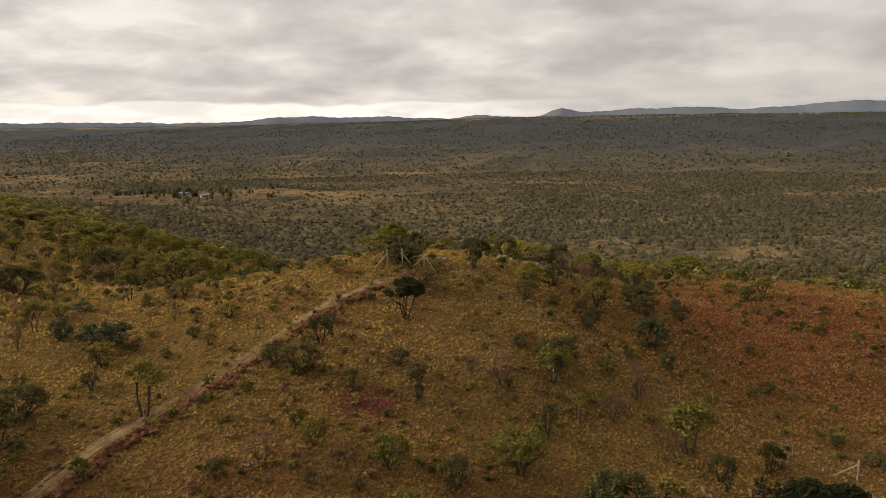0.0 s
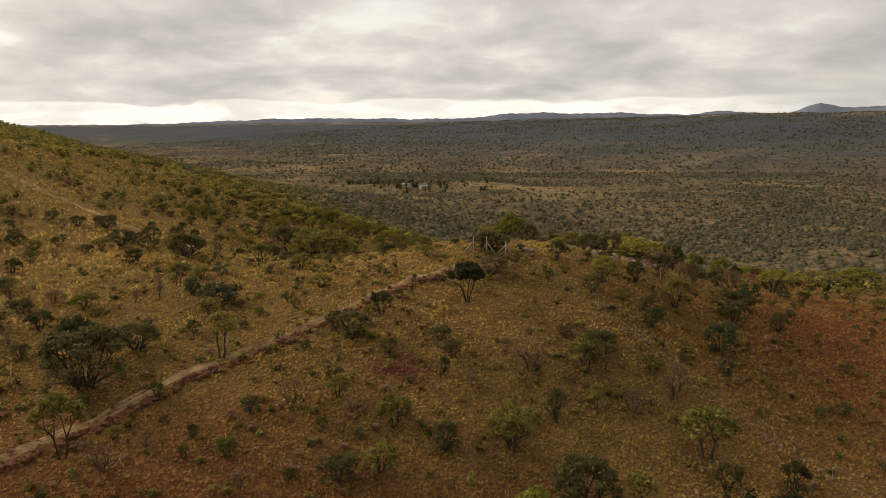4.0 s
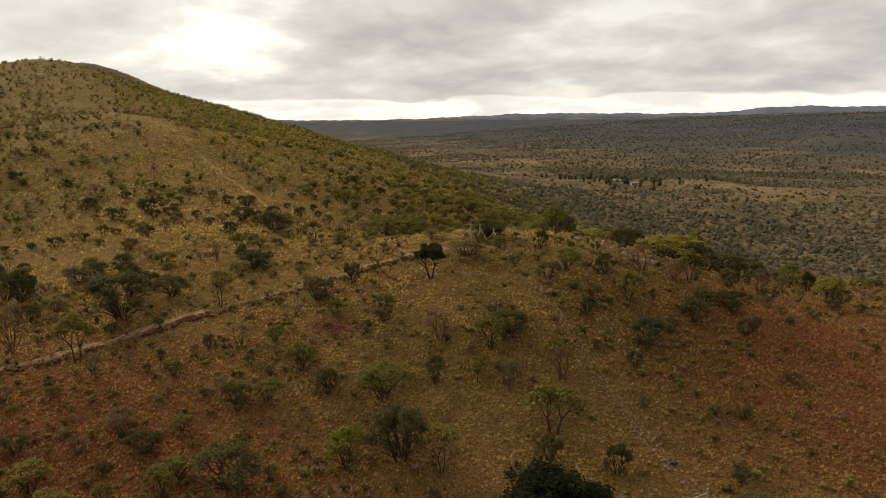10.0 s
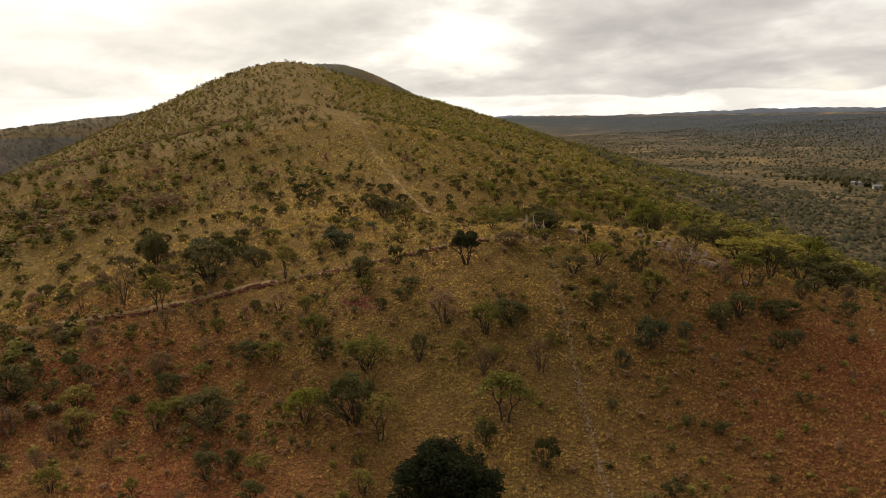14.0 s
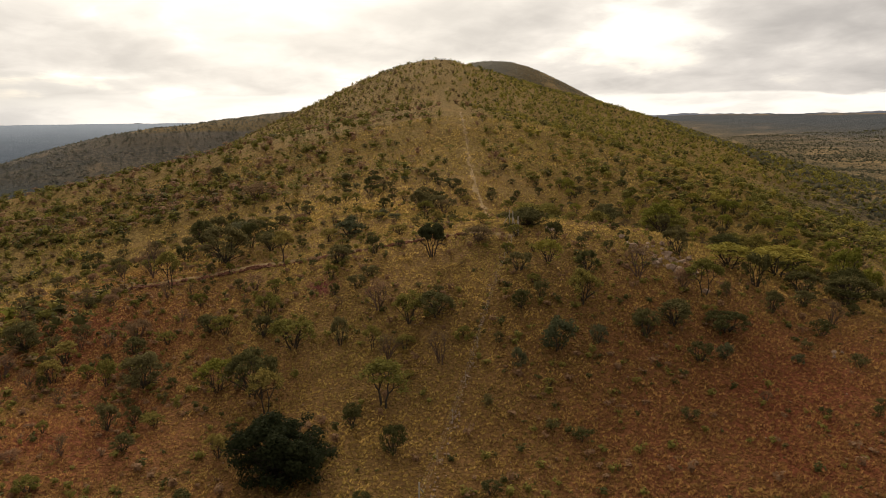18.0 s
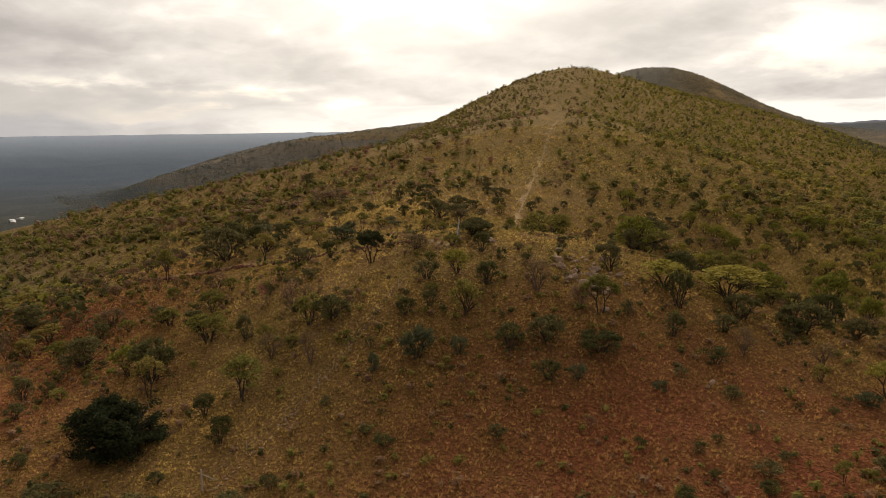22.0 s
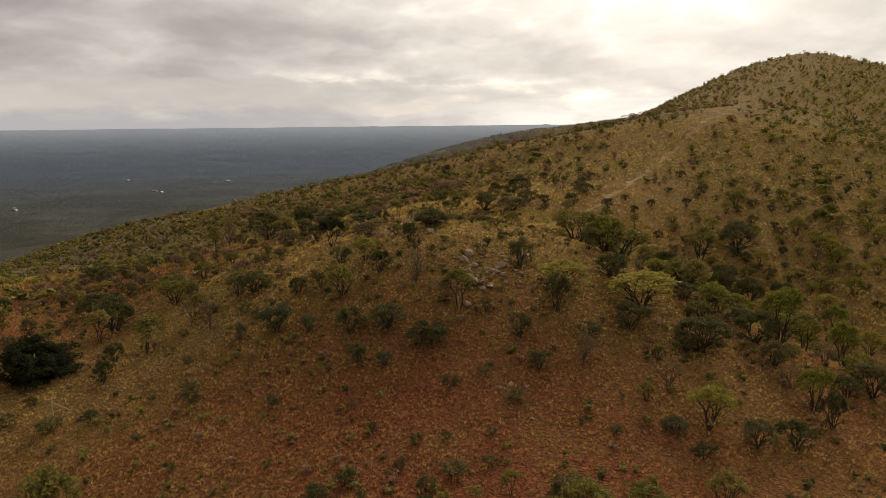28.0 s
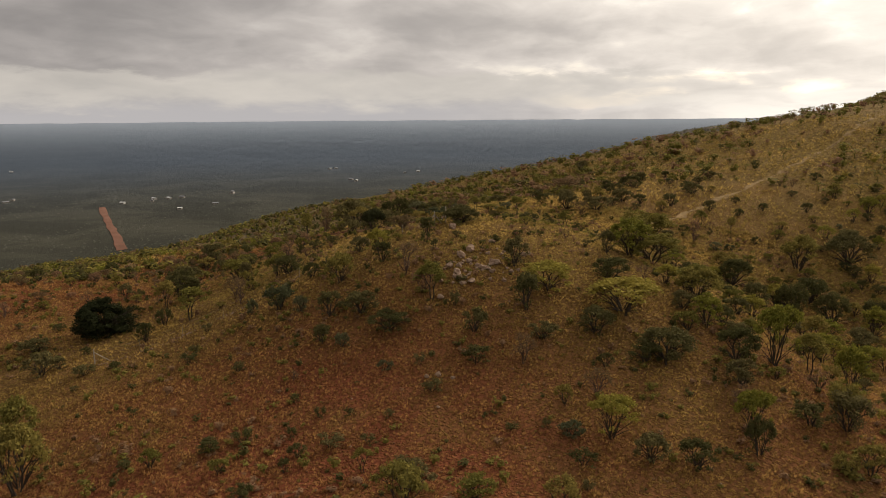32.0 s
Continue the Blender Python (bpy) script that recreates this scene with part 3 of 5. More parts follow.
# plants of the spur: x, y, spread, height
OLIVE_A = [
    (-53.8, 77.3, 3.9, 2.0), (-53.6, 58.2, 7.4, 6.3), (-50.9, 80.5, 4.0, 2.1), (-44.5, -9.6, 3.4, 2.0), (-39.1, 47.6, 6.0, 4.1), (-36.6, 33.6, 10.1, 6.2),
    (-28.1, -7.8, 3.3, 2.3), (-26.8, 10.0, 2.6, 2.3), (-22.4, -23.8, 1.4, 1.9), (-22.3, -29.3, 1.5, 1.2), (-19.3, -4.7, 1.7, 1.4), (-19.1, 1.2, 2.9, 1.7),
    (-12.2, -28.3, 1.9, 1.9), (-9.2, 10.7, 2.4, 1.6), (-8.5, -44.4, 3.6, 2.8), (-7.5, 40.5, 8.6, 4.1), (-6.9, -19.3, 2.4, 2.0), (-4.8, -12.4, 1.9, 2.0),
    (-4.3, -32.5, 2.3, 1.6), (-3.0, -44.9, 3.1, 2.7), (-2.1, -41.3, 2.4, 1.8), (-0.9, -20.9, 3.2, 2.8), (0.7, -36.2, 3.3, 1.9), (0.8, 46.7, 5.4, 3.5),
]
OLIVE_B = [
    (2.3, -38.9, 2.6, 3.2), (2.6, 10.4, 2.0, 1.7), (3.0, 48.0, 5.8, 4.2), (7.1, 7.1, 1.6, 1.5), (8.7, -48.4, 2.6, 2.2), (9.0, -19.4, 5.0, 3.4),
    (13.3, -7.6, 3.5, 3.5), (13.9, -43.2, 1.3, 1.3), (16.4, -33.6, 2.3, 1.4), (16.9, -9.3, 2.0, 1.6), (17.7, 63.5, 3.2, 3.3), (21.0, 9.2, 3.9, 3.7),
    (25.0, -28.3, 2.1, 2.2), (28.3, 65.2, 2.7, 2.8), (29.1, 63.5, 2.2, 1.8), (33.0, 41.4, 1.6, 1.9), (42.8, 72.4, 6.6, 2.3), (46.8, 45.6, 2.7, 2.4),
    (49.2, 40.2, 3.3, 1.7), (52.6, 36.5, 3.6, 3.5), (55.4, 15.4, 1.8, 1.6), (60.5, 6.7, 5.4, 5.9),
]
SHRUB_A = [
    (-33.6, -11.9, 1.4, 1.2), (-15.5, -29.4, 1.0, 1.1), (-14.4, -46.3, 2.1, 1.7), (10.6, 15.2, 1.4, 1.5), (12.7, 17.6, 1.4, 1.5), (18.4, 5.6, 1.8, 2.2),
    (23.4, 25.8, 1.2, 1.8), (29.2, -5.4, 1.3, 1.1), (30.9, 31.8, 2.8, 1.9), (33.5, 27.1, 1.4, 1.1), (34.6, -1.8, 1.3, 1.0), (36.8, 30.2, 2.0, 1.2),
    (36.9, -0.3, 1.9, 1.2), (37.1, 41.2, 0.9, 0.9), (38.6, 38.7, 1.2, 0.7), (38.8, 8.8, 1.7, 1.1), (40.1, 45.2, 2.2, 1.3), (43.0, 25.5, 1.0, 0.7),
    (43.4, 46.6, 1.0, 1.0), (44.4, 23.4, 1.1, 1.1), (46.0, 29.4, 1.3, 0.9), (47.6, 22.9, 1.0, 1.0), (47.7, 26.9, 2.2, 1.2), (49.8, 19.6, 1.7, 1.3),
]
SHRUB_B = [
    (52.4, 26.1, 0.8, 1.3), (56.3, 13.3, 0.9, 0.9),
]
DARK_A = [
    (-172.0, -18.0, 5.9, 4.1), (-95.6, 17.4, 5.4, 3.5), (-88.2, 32.7, 3.1, 2.1), (-83.3, 34.7, 5.1, 2.7), (-72.5, -23.0, 4.0, 4.6), (-68.1, 22.0, 5.1, 3.0),
    (-61.8, 66.7, 9.6, 6.6), (-58.8, -26.4, 4.9, 4.7), (-53.5, 20.0, 6.1, 3.1), (-52.8, -26.7, 4.6, 4.8), (-49.2, 15.2, 5.7, 4.2), (-40.1, 60.4, 6.2, 4.7),
    (-39.0, -16.2, 3.9, 2.0), (-38.1, 70.1, 4.5, 4.7), (-36.1, -19.5, 3.5, 4.3), (-34.5, 63.9, 5.5, 5.2), (-31.3, 49.0, 6.6, 4.9), (-30.6, -17.0, 4.4, 3.1),
    (-30.2, -24.1, 8.2, 6.1), (-28.1, 58.1, 5.4, 5.5), (-27.1, -12.4, 1.7, 1.6), (-25.7, 67.7, 5.6, 3.6), (-24.6, 53.3, 4.0, 3.7), (-18.7, -47.3, 1.8, 1.7),
]
DARK_B = [
    (-18.1, 18.8, 3.1, 1.3), (-16.0, -27.5, 1.2, 1.3), (-15.7, -49.8, 5.1, 3.9), (-13.3, -23.3, 1.6, 1.6), (-12.4, 82.9, 6.6, 4.9), (-12.1, -9.0, 2.5, 2.0),
    (-9.7, -46.7, 1.6, 1.1), (-9.5, -10.4, 3.5, 2.7), (-8.4, -5.6, 2.3, 2.6), (-3.0, -23.1, 1.3, 1.1), (-2.7, -27.7, 3.5, 2.2), (-2.0, 14.0, 4.5, 2.3),
    (-1.0, -8.1, 2.4, 1.5), (-0.7, 36.1, 2.3, 3.1), (-0.5, -45.5, 1.2, 2.0), (0.7, -10.2, 2.4, 1.5), (1.0, -13.2, 1.3, 1.7), (4.1, -22.0, 2.6, 2.7),
    (5.8, -34.9, 5.8, 4.0), (7.0, 13.5, 2.1, 2.6), (8.4, 38.9, 4.6, 3.0), (11.7, -14.9, 1.9, 3.3), (11.9, 28.2, 3.4, 3.5), (12.3, 6.0, 2.9, 2.2),
]
DARK_C = [
    (14.1, -4.9, 4.4, 2.7), (14.7, -35.5, 1.8, 1.9), (15.3, -37.7, 2.6, 2.7), (15.6, -24.4, 5.3, 4.9), (15.6, 53.8, 4.5, 3.6), (16.6, 12.3, 2.5, 2.6),
    (18.9, 3.0, 2.2, 2.2), (20.2, 40.5, 4.1, 2.9), (20.4, 32.9, 3.0, 4.1), (20.4, 54.9, 3.5, 2.7), (20.7, 47.8, 5.6, 3.7), (21.3, 63.8, 3.9, 3.7),
    (21.9, 46.0, 3.5, 1.9), (22.1, -1.0, 1.1, 1.2), (25.3, 43.0, 1.6, 1.4), (25.6, -16.9, 2.2, 2.3), (26.4, 29.6, 2.6, 2.5), (27.2, 16.1, 3.9, 2.7),
    (27.7, 12.3, 2.9, 2.8), (29.1, 20.9, 4.7, 2.1), (30.8, -14.7, 2.3, 2.6), (31.0, 57.1, 2.3, 3.3), (32.7, 14.8, 2.2, 2.0), (35.6, 53.0, 3.1, 2.3),
]
DARK_D = [
    (37.7, -26.7, 4.0, 1.9), (40.4, -18.1, 1.7, 1.4), (41.0, -12.6, 2.6, 1.3), (42.0, -18.9, 4.0, 2.7), (49.4, 70.3, 4.3, 2.2), (49.9, 35.7, 3.3, 2.2),
    (50.1, 25.6, 1.5, 1.2), (52.0, 18.1, 2.0, 1.2),
]
FIG_A = [
    (29.8, -23.6, 8.2, 4.7),
]
PALE_A = [
    (-49.4, -19.9, 4.3, 2.7), (-36.7, 5.7, 2.5, 1.3), (-34.8, -2.7, 2.7, 2.4), (-29.9, -4.2, 5.3, 2.6), (25.9, 3.5, 3.7, 3.0), (26.2, -0.7, 1.6, 1.8),
    (26.9, 7.4, 1.8, 1.9), (32.9, 17.5, 1.7, 1.6), (35.2, 24.3, 1.5, 1.0), (37.0, 43.4, 2.3, 1.2),
]
SLENDER_A = [
    (-38.4, -0.5, 2.7, 3.1), (-33.4, 10.5, 3.3, 3.5), (-24.8, -32.2, 4.3, 5.5), (-21.4, 23.8, 2.8, 2.9), (-21.0, -16.4, 4.2, 4.7), (-10.7, 61.1, 3.8, 4.8),
    (9.6, 60.6, 4.2, 4.3), (14.5, -31.5, 1.0, 1.5), (14.8, -12.2, 2.0, 2.6), (19.3, -23.8, 3.5, 4.2), (23.3, 23.0, 4.2, 4.1), (24.3, -13.6, 5.4, 4.5),
    (49.8, 31.4, 1.6, 2.0), (57.4, 1.5, 4.1, 6.4),
]
BARE_A = [
    (-50.5, 40.2, 4.4, 4.5), (-40.5, -39.7, 2.3, 3.2), (-37.6, -5.1, 1.8, 3.3), (-34.8, -34.9, 4.3, 6.1), (-25.2, 2.0, 1.2, 2.4), (-10.3, -21.5, 3.0, 2.6),
    (-4.8, -20.8, 1.6, 1.5), (-2.1, -47.2, 2.5, 2.6), (4.2, -48.9, 2.7, 2.3), (5.6, -8.2, 1.9, 1.7), (8.5, -9.6, 3.9, 3.7), (18.0, -11.4, 3.4, 2.9),
    (19.3, 17.3, 4.0, 3.8), (21.5, -7.0, 2.8, 3.8), (28.6, 35.9, 3.0, 3.1), (30.2, 43.6, 3.2, 2.7),
]
BRIGHT_A = [
    (-4.3, 38.3, 6.0, 5.1), (10.7, 64.4, 3.7, 5.7), (12.3, -27.7, 4.1, 3.6), (12.4, 57.2, 4.7, 6.7), (13.0, 9.4, 3.5, 2.9), (14.5, 42.0, 9.0, 4.0),
    (15.2, 33.6, 7.0, 3.2), (28.5, 56.3, 3.3, 4.4), (53.8, 75.6, 7.7, 4.0),
]
UMBRELLA_A = [
    (-0.6, 0.0, 4.4, 4.2),
]
BROWN_A = [
    (-126.6, -9.6, 10.5, 4.7), (-8.9, -36.0, 3.6, 2.5), (0.8, 5.9, 4.4, 2.1), (22.0, 21.2, 2.7, 2.6),
]

# ---- plants ----
def fast_mesh(name, verts, tris, mat, smooth=False):
    verts, tris = np.asarray(verts, np.float32), np.asarray(tris, np.int32)
    me = bpy.data.meshes.new(name)
    me.vertices.add(len(verts))
    me.vertices.foreach_set("co", verts.ravel())
    me.loops.add(tris.size)
    me.loops.foreach_set("vertex_index", tris.ravel())
    me.polygons.add(len(tris))
    me.polygons.foreach_set("loop_start", np.arange(0, tris.size, tris.shape[1], dtype=np.int32))
    me.materials.append(mat)
    me.update(calc_edges=True)
    if smooth:
        me.shade_smooth()
    return me


class Shape:
    """Collects tapered limbs or leaves into one mesh."""

    def __init__(self):
        self.v, self.f = [], []

    def limb(self, a, b, ra, rb, sides=5):
        a, b = Vector(a), Vector(b)
        d = (b - a).normalized()
        s = d.orthogonal().normalized()
        t = d.cross(s)
        k = len(self.v)
        for c, r in ((a, ra), (b, rb)):
            for i in range(sides):
                w = i * math.tau / sides
                self.v.append(tuple(c + s * (r * math.cos(w)) + t * (r * math.sin(w))))
        for i in range(sides):
            j = (i + 1) % sides
            self.f.append((k + i, k + j, k + sides + j, k + sides + i))

    def leaf(self, c, n, size, rng):
        n = Vector(n).normalized()
        s = n.orthogonal().normalized()
        s = Matrix.Rotation(rng.random() * math.tau, 3, n) @ s
        t = n.cross(s)
        a, b = size * (0.6 + 0.5 * rng.random()), size * (0.40 + 0.25 * rng.random())
        k = len(self.v)
        for p in (c - s * (a * 0.5) - t * b, c - s * (a * 0.4) + t * b, c + s * a):
            self.v.append(tuple(p))
        self.f.append((k, k + 1, k + 2))

    def mesh(self, name, mat):
        return mesh_from(name, self.v, self.f, mat)


def grow(wood, tips, p, d, length, r, depth, rng, spread, rise):
    """One limb and what branches off it."""
    mid = p + d * (length * 0.5) + Vector((rng.uniform(-1, 1), rng.uniform(-1, 1), rng.uniform(-0.4, 0.6))) * (length * 0.10)
    end = p + d * length
    if depth > 0:
        wood.limb(p, mid, r, r * 0.82, 4 if depth > 2 else 3)
        wood.limb(mid, end, r * 0.82, r * 0.62, 4 if depth > 2 else 3)
    else:
        wood.limb(p, end, r, r * 0.5, 3)
    if depth == 0:
        tips.append(end)
        tips.append(mid)
        return
    n = 2 if rng.random() < 0.55 else 3
    turn = rng.random() * math.tau
    for i in range(n):
        w = turn + i * math.tau / n + rng.uniform(-0.5, 0.5)
        side = d.orthogonal().normalized()
        side = Matrix.Rotation(w, 3, d) @ side
        nd = (d + side * spread * rng.uniform(0.7, 1.3) + Vector((0, 0, rise))).normalized()
        grow(wood, tips, end, nd, length * rng.uniform(0.62, 0.82), r * 0.62, depth - 1, rng, spread, rise)


def plant(kind, name, seed, spread, height, stems, depth, lean, fork, rise, r0, crown_mat, leaves, leaf, clump, flat=1.0, low=0.2, skirt=0, share=0.6, wood_mat=None, label_crown=""):
    """A plant with its foot at the origin: an empty that carries stems and crown."""
    rng = random.Random(seed)
    wood, crown, tips = Shape(), Shape(), []
    for i in range(stems):
        w = i * math.tau / max(stems, 1) + rng.uniform(-0.6, 0.6)
        d = Vector((math.cos(w) * lean, math.sin(w) * lean, 1)).normalized()
        foot = Vector((math.cos(w), math.sin(w), 0)) * (0.12 * spread * (stems > 1) * rng.random())
        wood.limb(foot - Vector((0, 0, 0.5)), foot + d * 0.06, r0 * 1.5, r0 * 1.15)
        grow(wood, tips, foot, d, height * (0.30 if depth > 1 else 0.42), r0, depth, rng, fork, rise)
    # fit the skeleton to the wanted spread and height
    ext = max(max(abs(t.x), abs(t.y)) for t in tips) or 1
    top = max(t.z for t in tips) or 1
    sx, sz = (spread * 0.5 - clump * 0.7) / ext, (height - clump * 0.5) / top
    sx = min(sx, 3.0)
    wood.v = [(x * sx, y * sx, z * sz) for x, y, z in wood.v]
    tips = [Vector((t.x * sx, t.y * sx, t.z * sz)) for t in tips]
    tips = [t for t in tips if t.z > low * height] or tips
    for _ in range(skirt):
        w, q = rng.random() * math.tau, rng.uniform(0.35, 1.0)
        s = spread * 0.5 - clump * 0.6
        tip = Vector((math.cos(w) * s * q, math.sin(w) * s * q, height * rng.uniform(low, 0.66)))
        foot = Vector((tip.x * 0.2, tip.y * 0.2, tip.z * 0.25))
        bow = (foot + tip) * 0.5 + Vector((rng.uniform(-1, 1), rng.uniform(-1, 1), 0.7)) * (0.05 * spread)
        wood.limb(foot, bow, r0 * 0.4, r0 * 0.3, 3)
        wood.limb(bow, tip, r0 * 0.3, r0 * 0.12, 3)
        tips.append(tip)
    tips = rng.sample(tips, max(4, int(len(tips) * share)))
    for _ in range(leaves):
        t = rng.choice(tips)
        q = Vector((rng.gauss(0, 1), rng.gauss(0, 1), rng.gauss(0, 1)))
        q = q.normalized() * (clump * rng.random() ** 0.4)
        q.z *= flat
        n = q.normalized() * 0.8 + Vector((0, 0, 0.4)) + Vector((rng.gauss(0, 0.5), rng.gauss(0, 0.5), rng.gauss(0, 0.5)))
        c = t + q
        if c.z < 0.08:
            c.z = 0.08 + 0.1 * rng.random()
        crown.leaf(c, n, leaf * rng.uniform(0.7, 1.3), rng)
    root = new(name)
    root.empty_display_size = 0.3
    part("trunk", wood.mesh(name + "_wood", wood_mat or M_BARK), root)
    part("crown", crown.mesh(name + "_crown", crown_mat), root, label_crown)
    return root


KINDS = {
    # name, variants, builder arguments, crown material, label, category, group
    "UMBRELLA": ("umbrella_thorn", 1, dict(spread=4.6, height=3.7, stems=4, depth=3, lean=0.75, fork=0.7, rise=-0.04, r0=0.12, leaves=7000, leaf=0.14, clump=0.50, flat=0.45, low=0.62, share=0.9), M_EVER, "flat-topped dark green thorn tree on forked trunk", "tree", "thorn trees"),
    "FIG": ("evergreen_tree", 1, dict(spread=8.4, height=5.6, stems=3, depth=4, lean=0.5, fork=0.7, rise=0.05, r0=0.22, leaves=15000, leaf=0.19, clump=0.62, flat=0.75, low=0.05, skirt=170, share=0.8), M_EVER, "large dense blackish-green evergreen tree below the spur", "tree", ""),
    "SLENDER": ("slender_tree", 4, dict(spread=3.4, height=4.0, stems=2, depth=4, lean=0.22, fork=0.62, rise=0.08, r0=0.11, leaves=1700, leaf=0.13, clump=0.40, flat=0.5, low=0.46, share=0.7), M_OLIVE, "slender bush tree with bare dark trunk and olive crown", "tree", "bush trees"),
    "OLIVE": ("olive_bush", 6, dict(spread=3.1, height=2.5, stems=4, depth=3, lean=0.5, fork=0.62, rise=0.08, r0=0.07, leaves=1500, leaf=0.13, clump=0.32, flat=0.6, low=0.14, skirt=10, share=0.55), M_OLIVE, "olive-green savanna bush with several thin stems", "bush", "savanna bushes"),
    "DARK": ("dark_bush", 6, dict(spread=3.2, height=2.6, stems=4, depth=3, lean=0.55, fork=0.62, rise=0.06, r0=0.08, leaves=1700, leaf=0.13, clump=0.34, flat=0.65, low=0.10, skirt=14, share=0.6), M_DARK, "dense dark green bush in dry grass", "bush", "savanna bushes"),
    "OLIVE_LARGE": ("olive_thicket", 4, dict(spread=5.4, height=4.0, stems=4, depth=4, lean=0.55, fork=0.62, rise=0.08, r0=0.11, leaves=3600, leaf=0.15, clump=0.46, flat=0.55, low=0.2, skirt=16, share=0.4), M_OLIVE, "large loose olive-green bush with many forked stems", "bush", "large bushes"),
    "DARK_LARGE": ("dark_thicket", 4, dict(spread=5.4, height=4.0, stems=4, depth=4, lean=0.55, fork=0.62, rise=0.06, r0=0.12, leaves=4000, leaf=0.15, clump=0.48, flat=0.6, low=0.14, skirt=24, share=0.45), M_DARK, "large dark grey-green bush with tangled branches", "bush", "large bushes"),
    "PALE": ("pale_bush", 3, dict(spread=2.2, height=1.6, stems=4, depth=2, lean=0.6, fork=0.6, rise=0.05, r0=0.04, leaves=1200, leaf=0.105, clump=0.28, flat=0.75, low=0.08, skirt=14, share=0.7), M_PALE, "low grey-green bush with pale leaves", "bush", "pale bushes"),
    "BRIGHT": ("bright_bush", 4, dict(spread=4.4, height=4.6, stems=4, depth=4, lean=0.42, fork=0.6, rise=0.10, r0=0.10, leaves=2700, leaf=0.145, clump=0.42, flat=0.5, low=0.16, skirt=16, share=0.45), M_BRIGHT, "tall yellow-green bush with loose feathery crown", "bush", "bright bushes"),
    "BROWN": ("brown_bush", 3, dict(spread=3.0, height=2.2, stems=5, depth=3, lean=0.55, fork=0.6, rise=0.06, r0=0.06, wood_mat=M_BAREWOOD, leaves=1200, leaf=0.11, clump=0.34, flat=0.75, low=0.08, skirt=16, share=0.7), M_BROWN, "dense brown twiggy bush with few green leaves", "bush", "savanna bushes"),
    "BARE": ("bare_tree", 4, dict(spread=2.9, height=2.9, stems=2, depth=5, lean=0.4, fork=0.62, rise=0.06, r0=0.10, wood_mat=M_BAREWOOD, leaves=520, leaf=0.085, clump=0.3, flat=0.8, low=0.3, skirt=8), M_BROWN, "nearly leafless grey-brown thorn tree with open branches", "tree", "leafless trees"),
    "SHRUB": ("small_shrub", 4, dict(spread=1.3, height=1.1, stems=4, depth=1, lean=0.6, fork=0.6, rise=0.05, r0=0.025, leaves=520, leaf=0.08, clump=0.22, flat=0.8, low=0.05, skirt=6, share=0.8), M_DARK, "small dark shrub standing in dry grass", "shrub", "small shrubs"),
}
PLACED = {
    "OLIVE": OLIVE_A + OLIVE_B, "SHRUB": SHRUB_A + SHRUB_B, "DARK": DARK_A + DARK_B + DARK_C + DARK_D, "FIG": FIG_A, "PALE": PALE_A, "SLENDER": SLENDER_A, "BARE": BARE_A, "BRIGHT": BRIGHT_A, "UMBRELLA": UMBRELLA_A, "BROWN": BROWN_A,
}

PLACED["DARK"].append((-1.4, 14.6, 5.0, 2.6))
for small, large in (("DARK", "DARK_LARGE"), ("OLIVE", "OLIVE_LARGE")):
    PLACED[large] = [p for p in PLACED[small] if p[2] > 4.2]
    PLACED[small] = [p for p in PLACED[small] if p[2] <= 4.2]

rnd = random.Random(5)


def near_track(x, y, gap):
    return any(abs((x - ax) * (by - ay) - (y - ay) * (bx - ax)) / math.hypot(bx - ax, by - ay) < gap and min(ax, bx) - gap < x < max(ax, bx) + gap and min(ay, by) - gap < y < max(ay, by) + gap for (ax, ay), (bx, by) in zip(TRACK, TRACK[1:]))


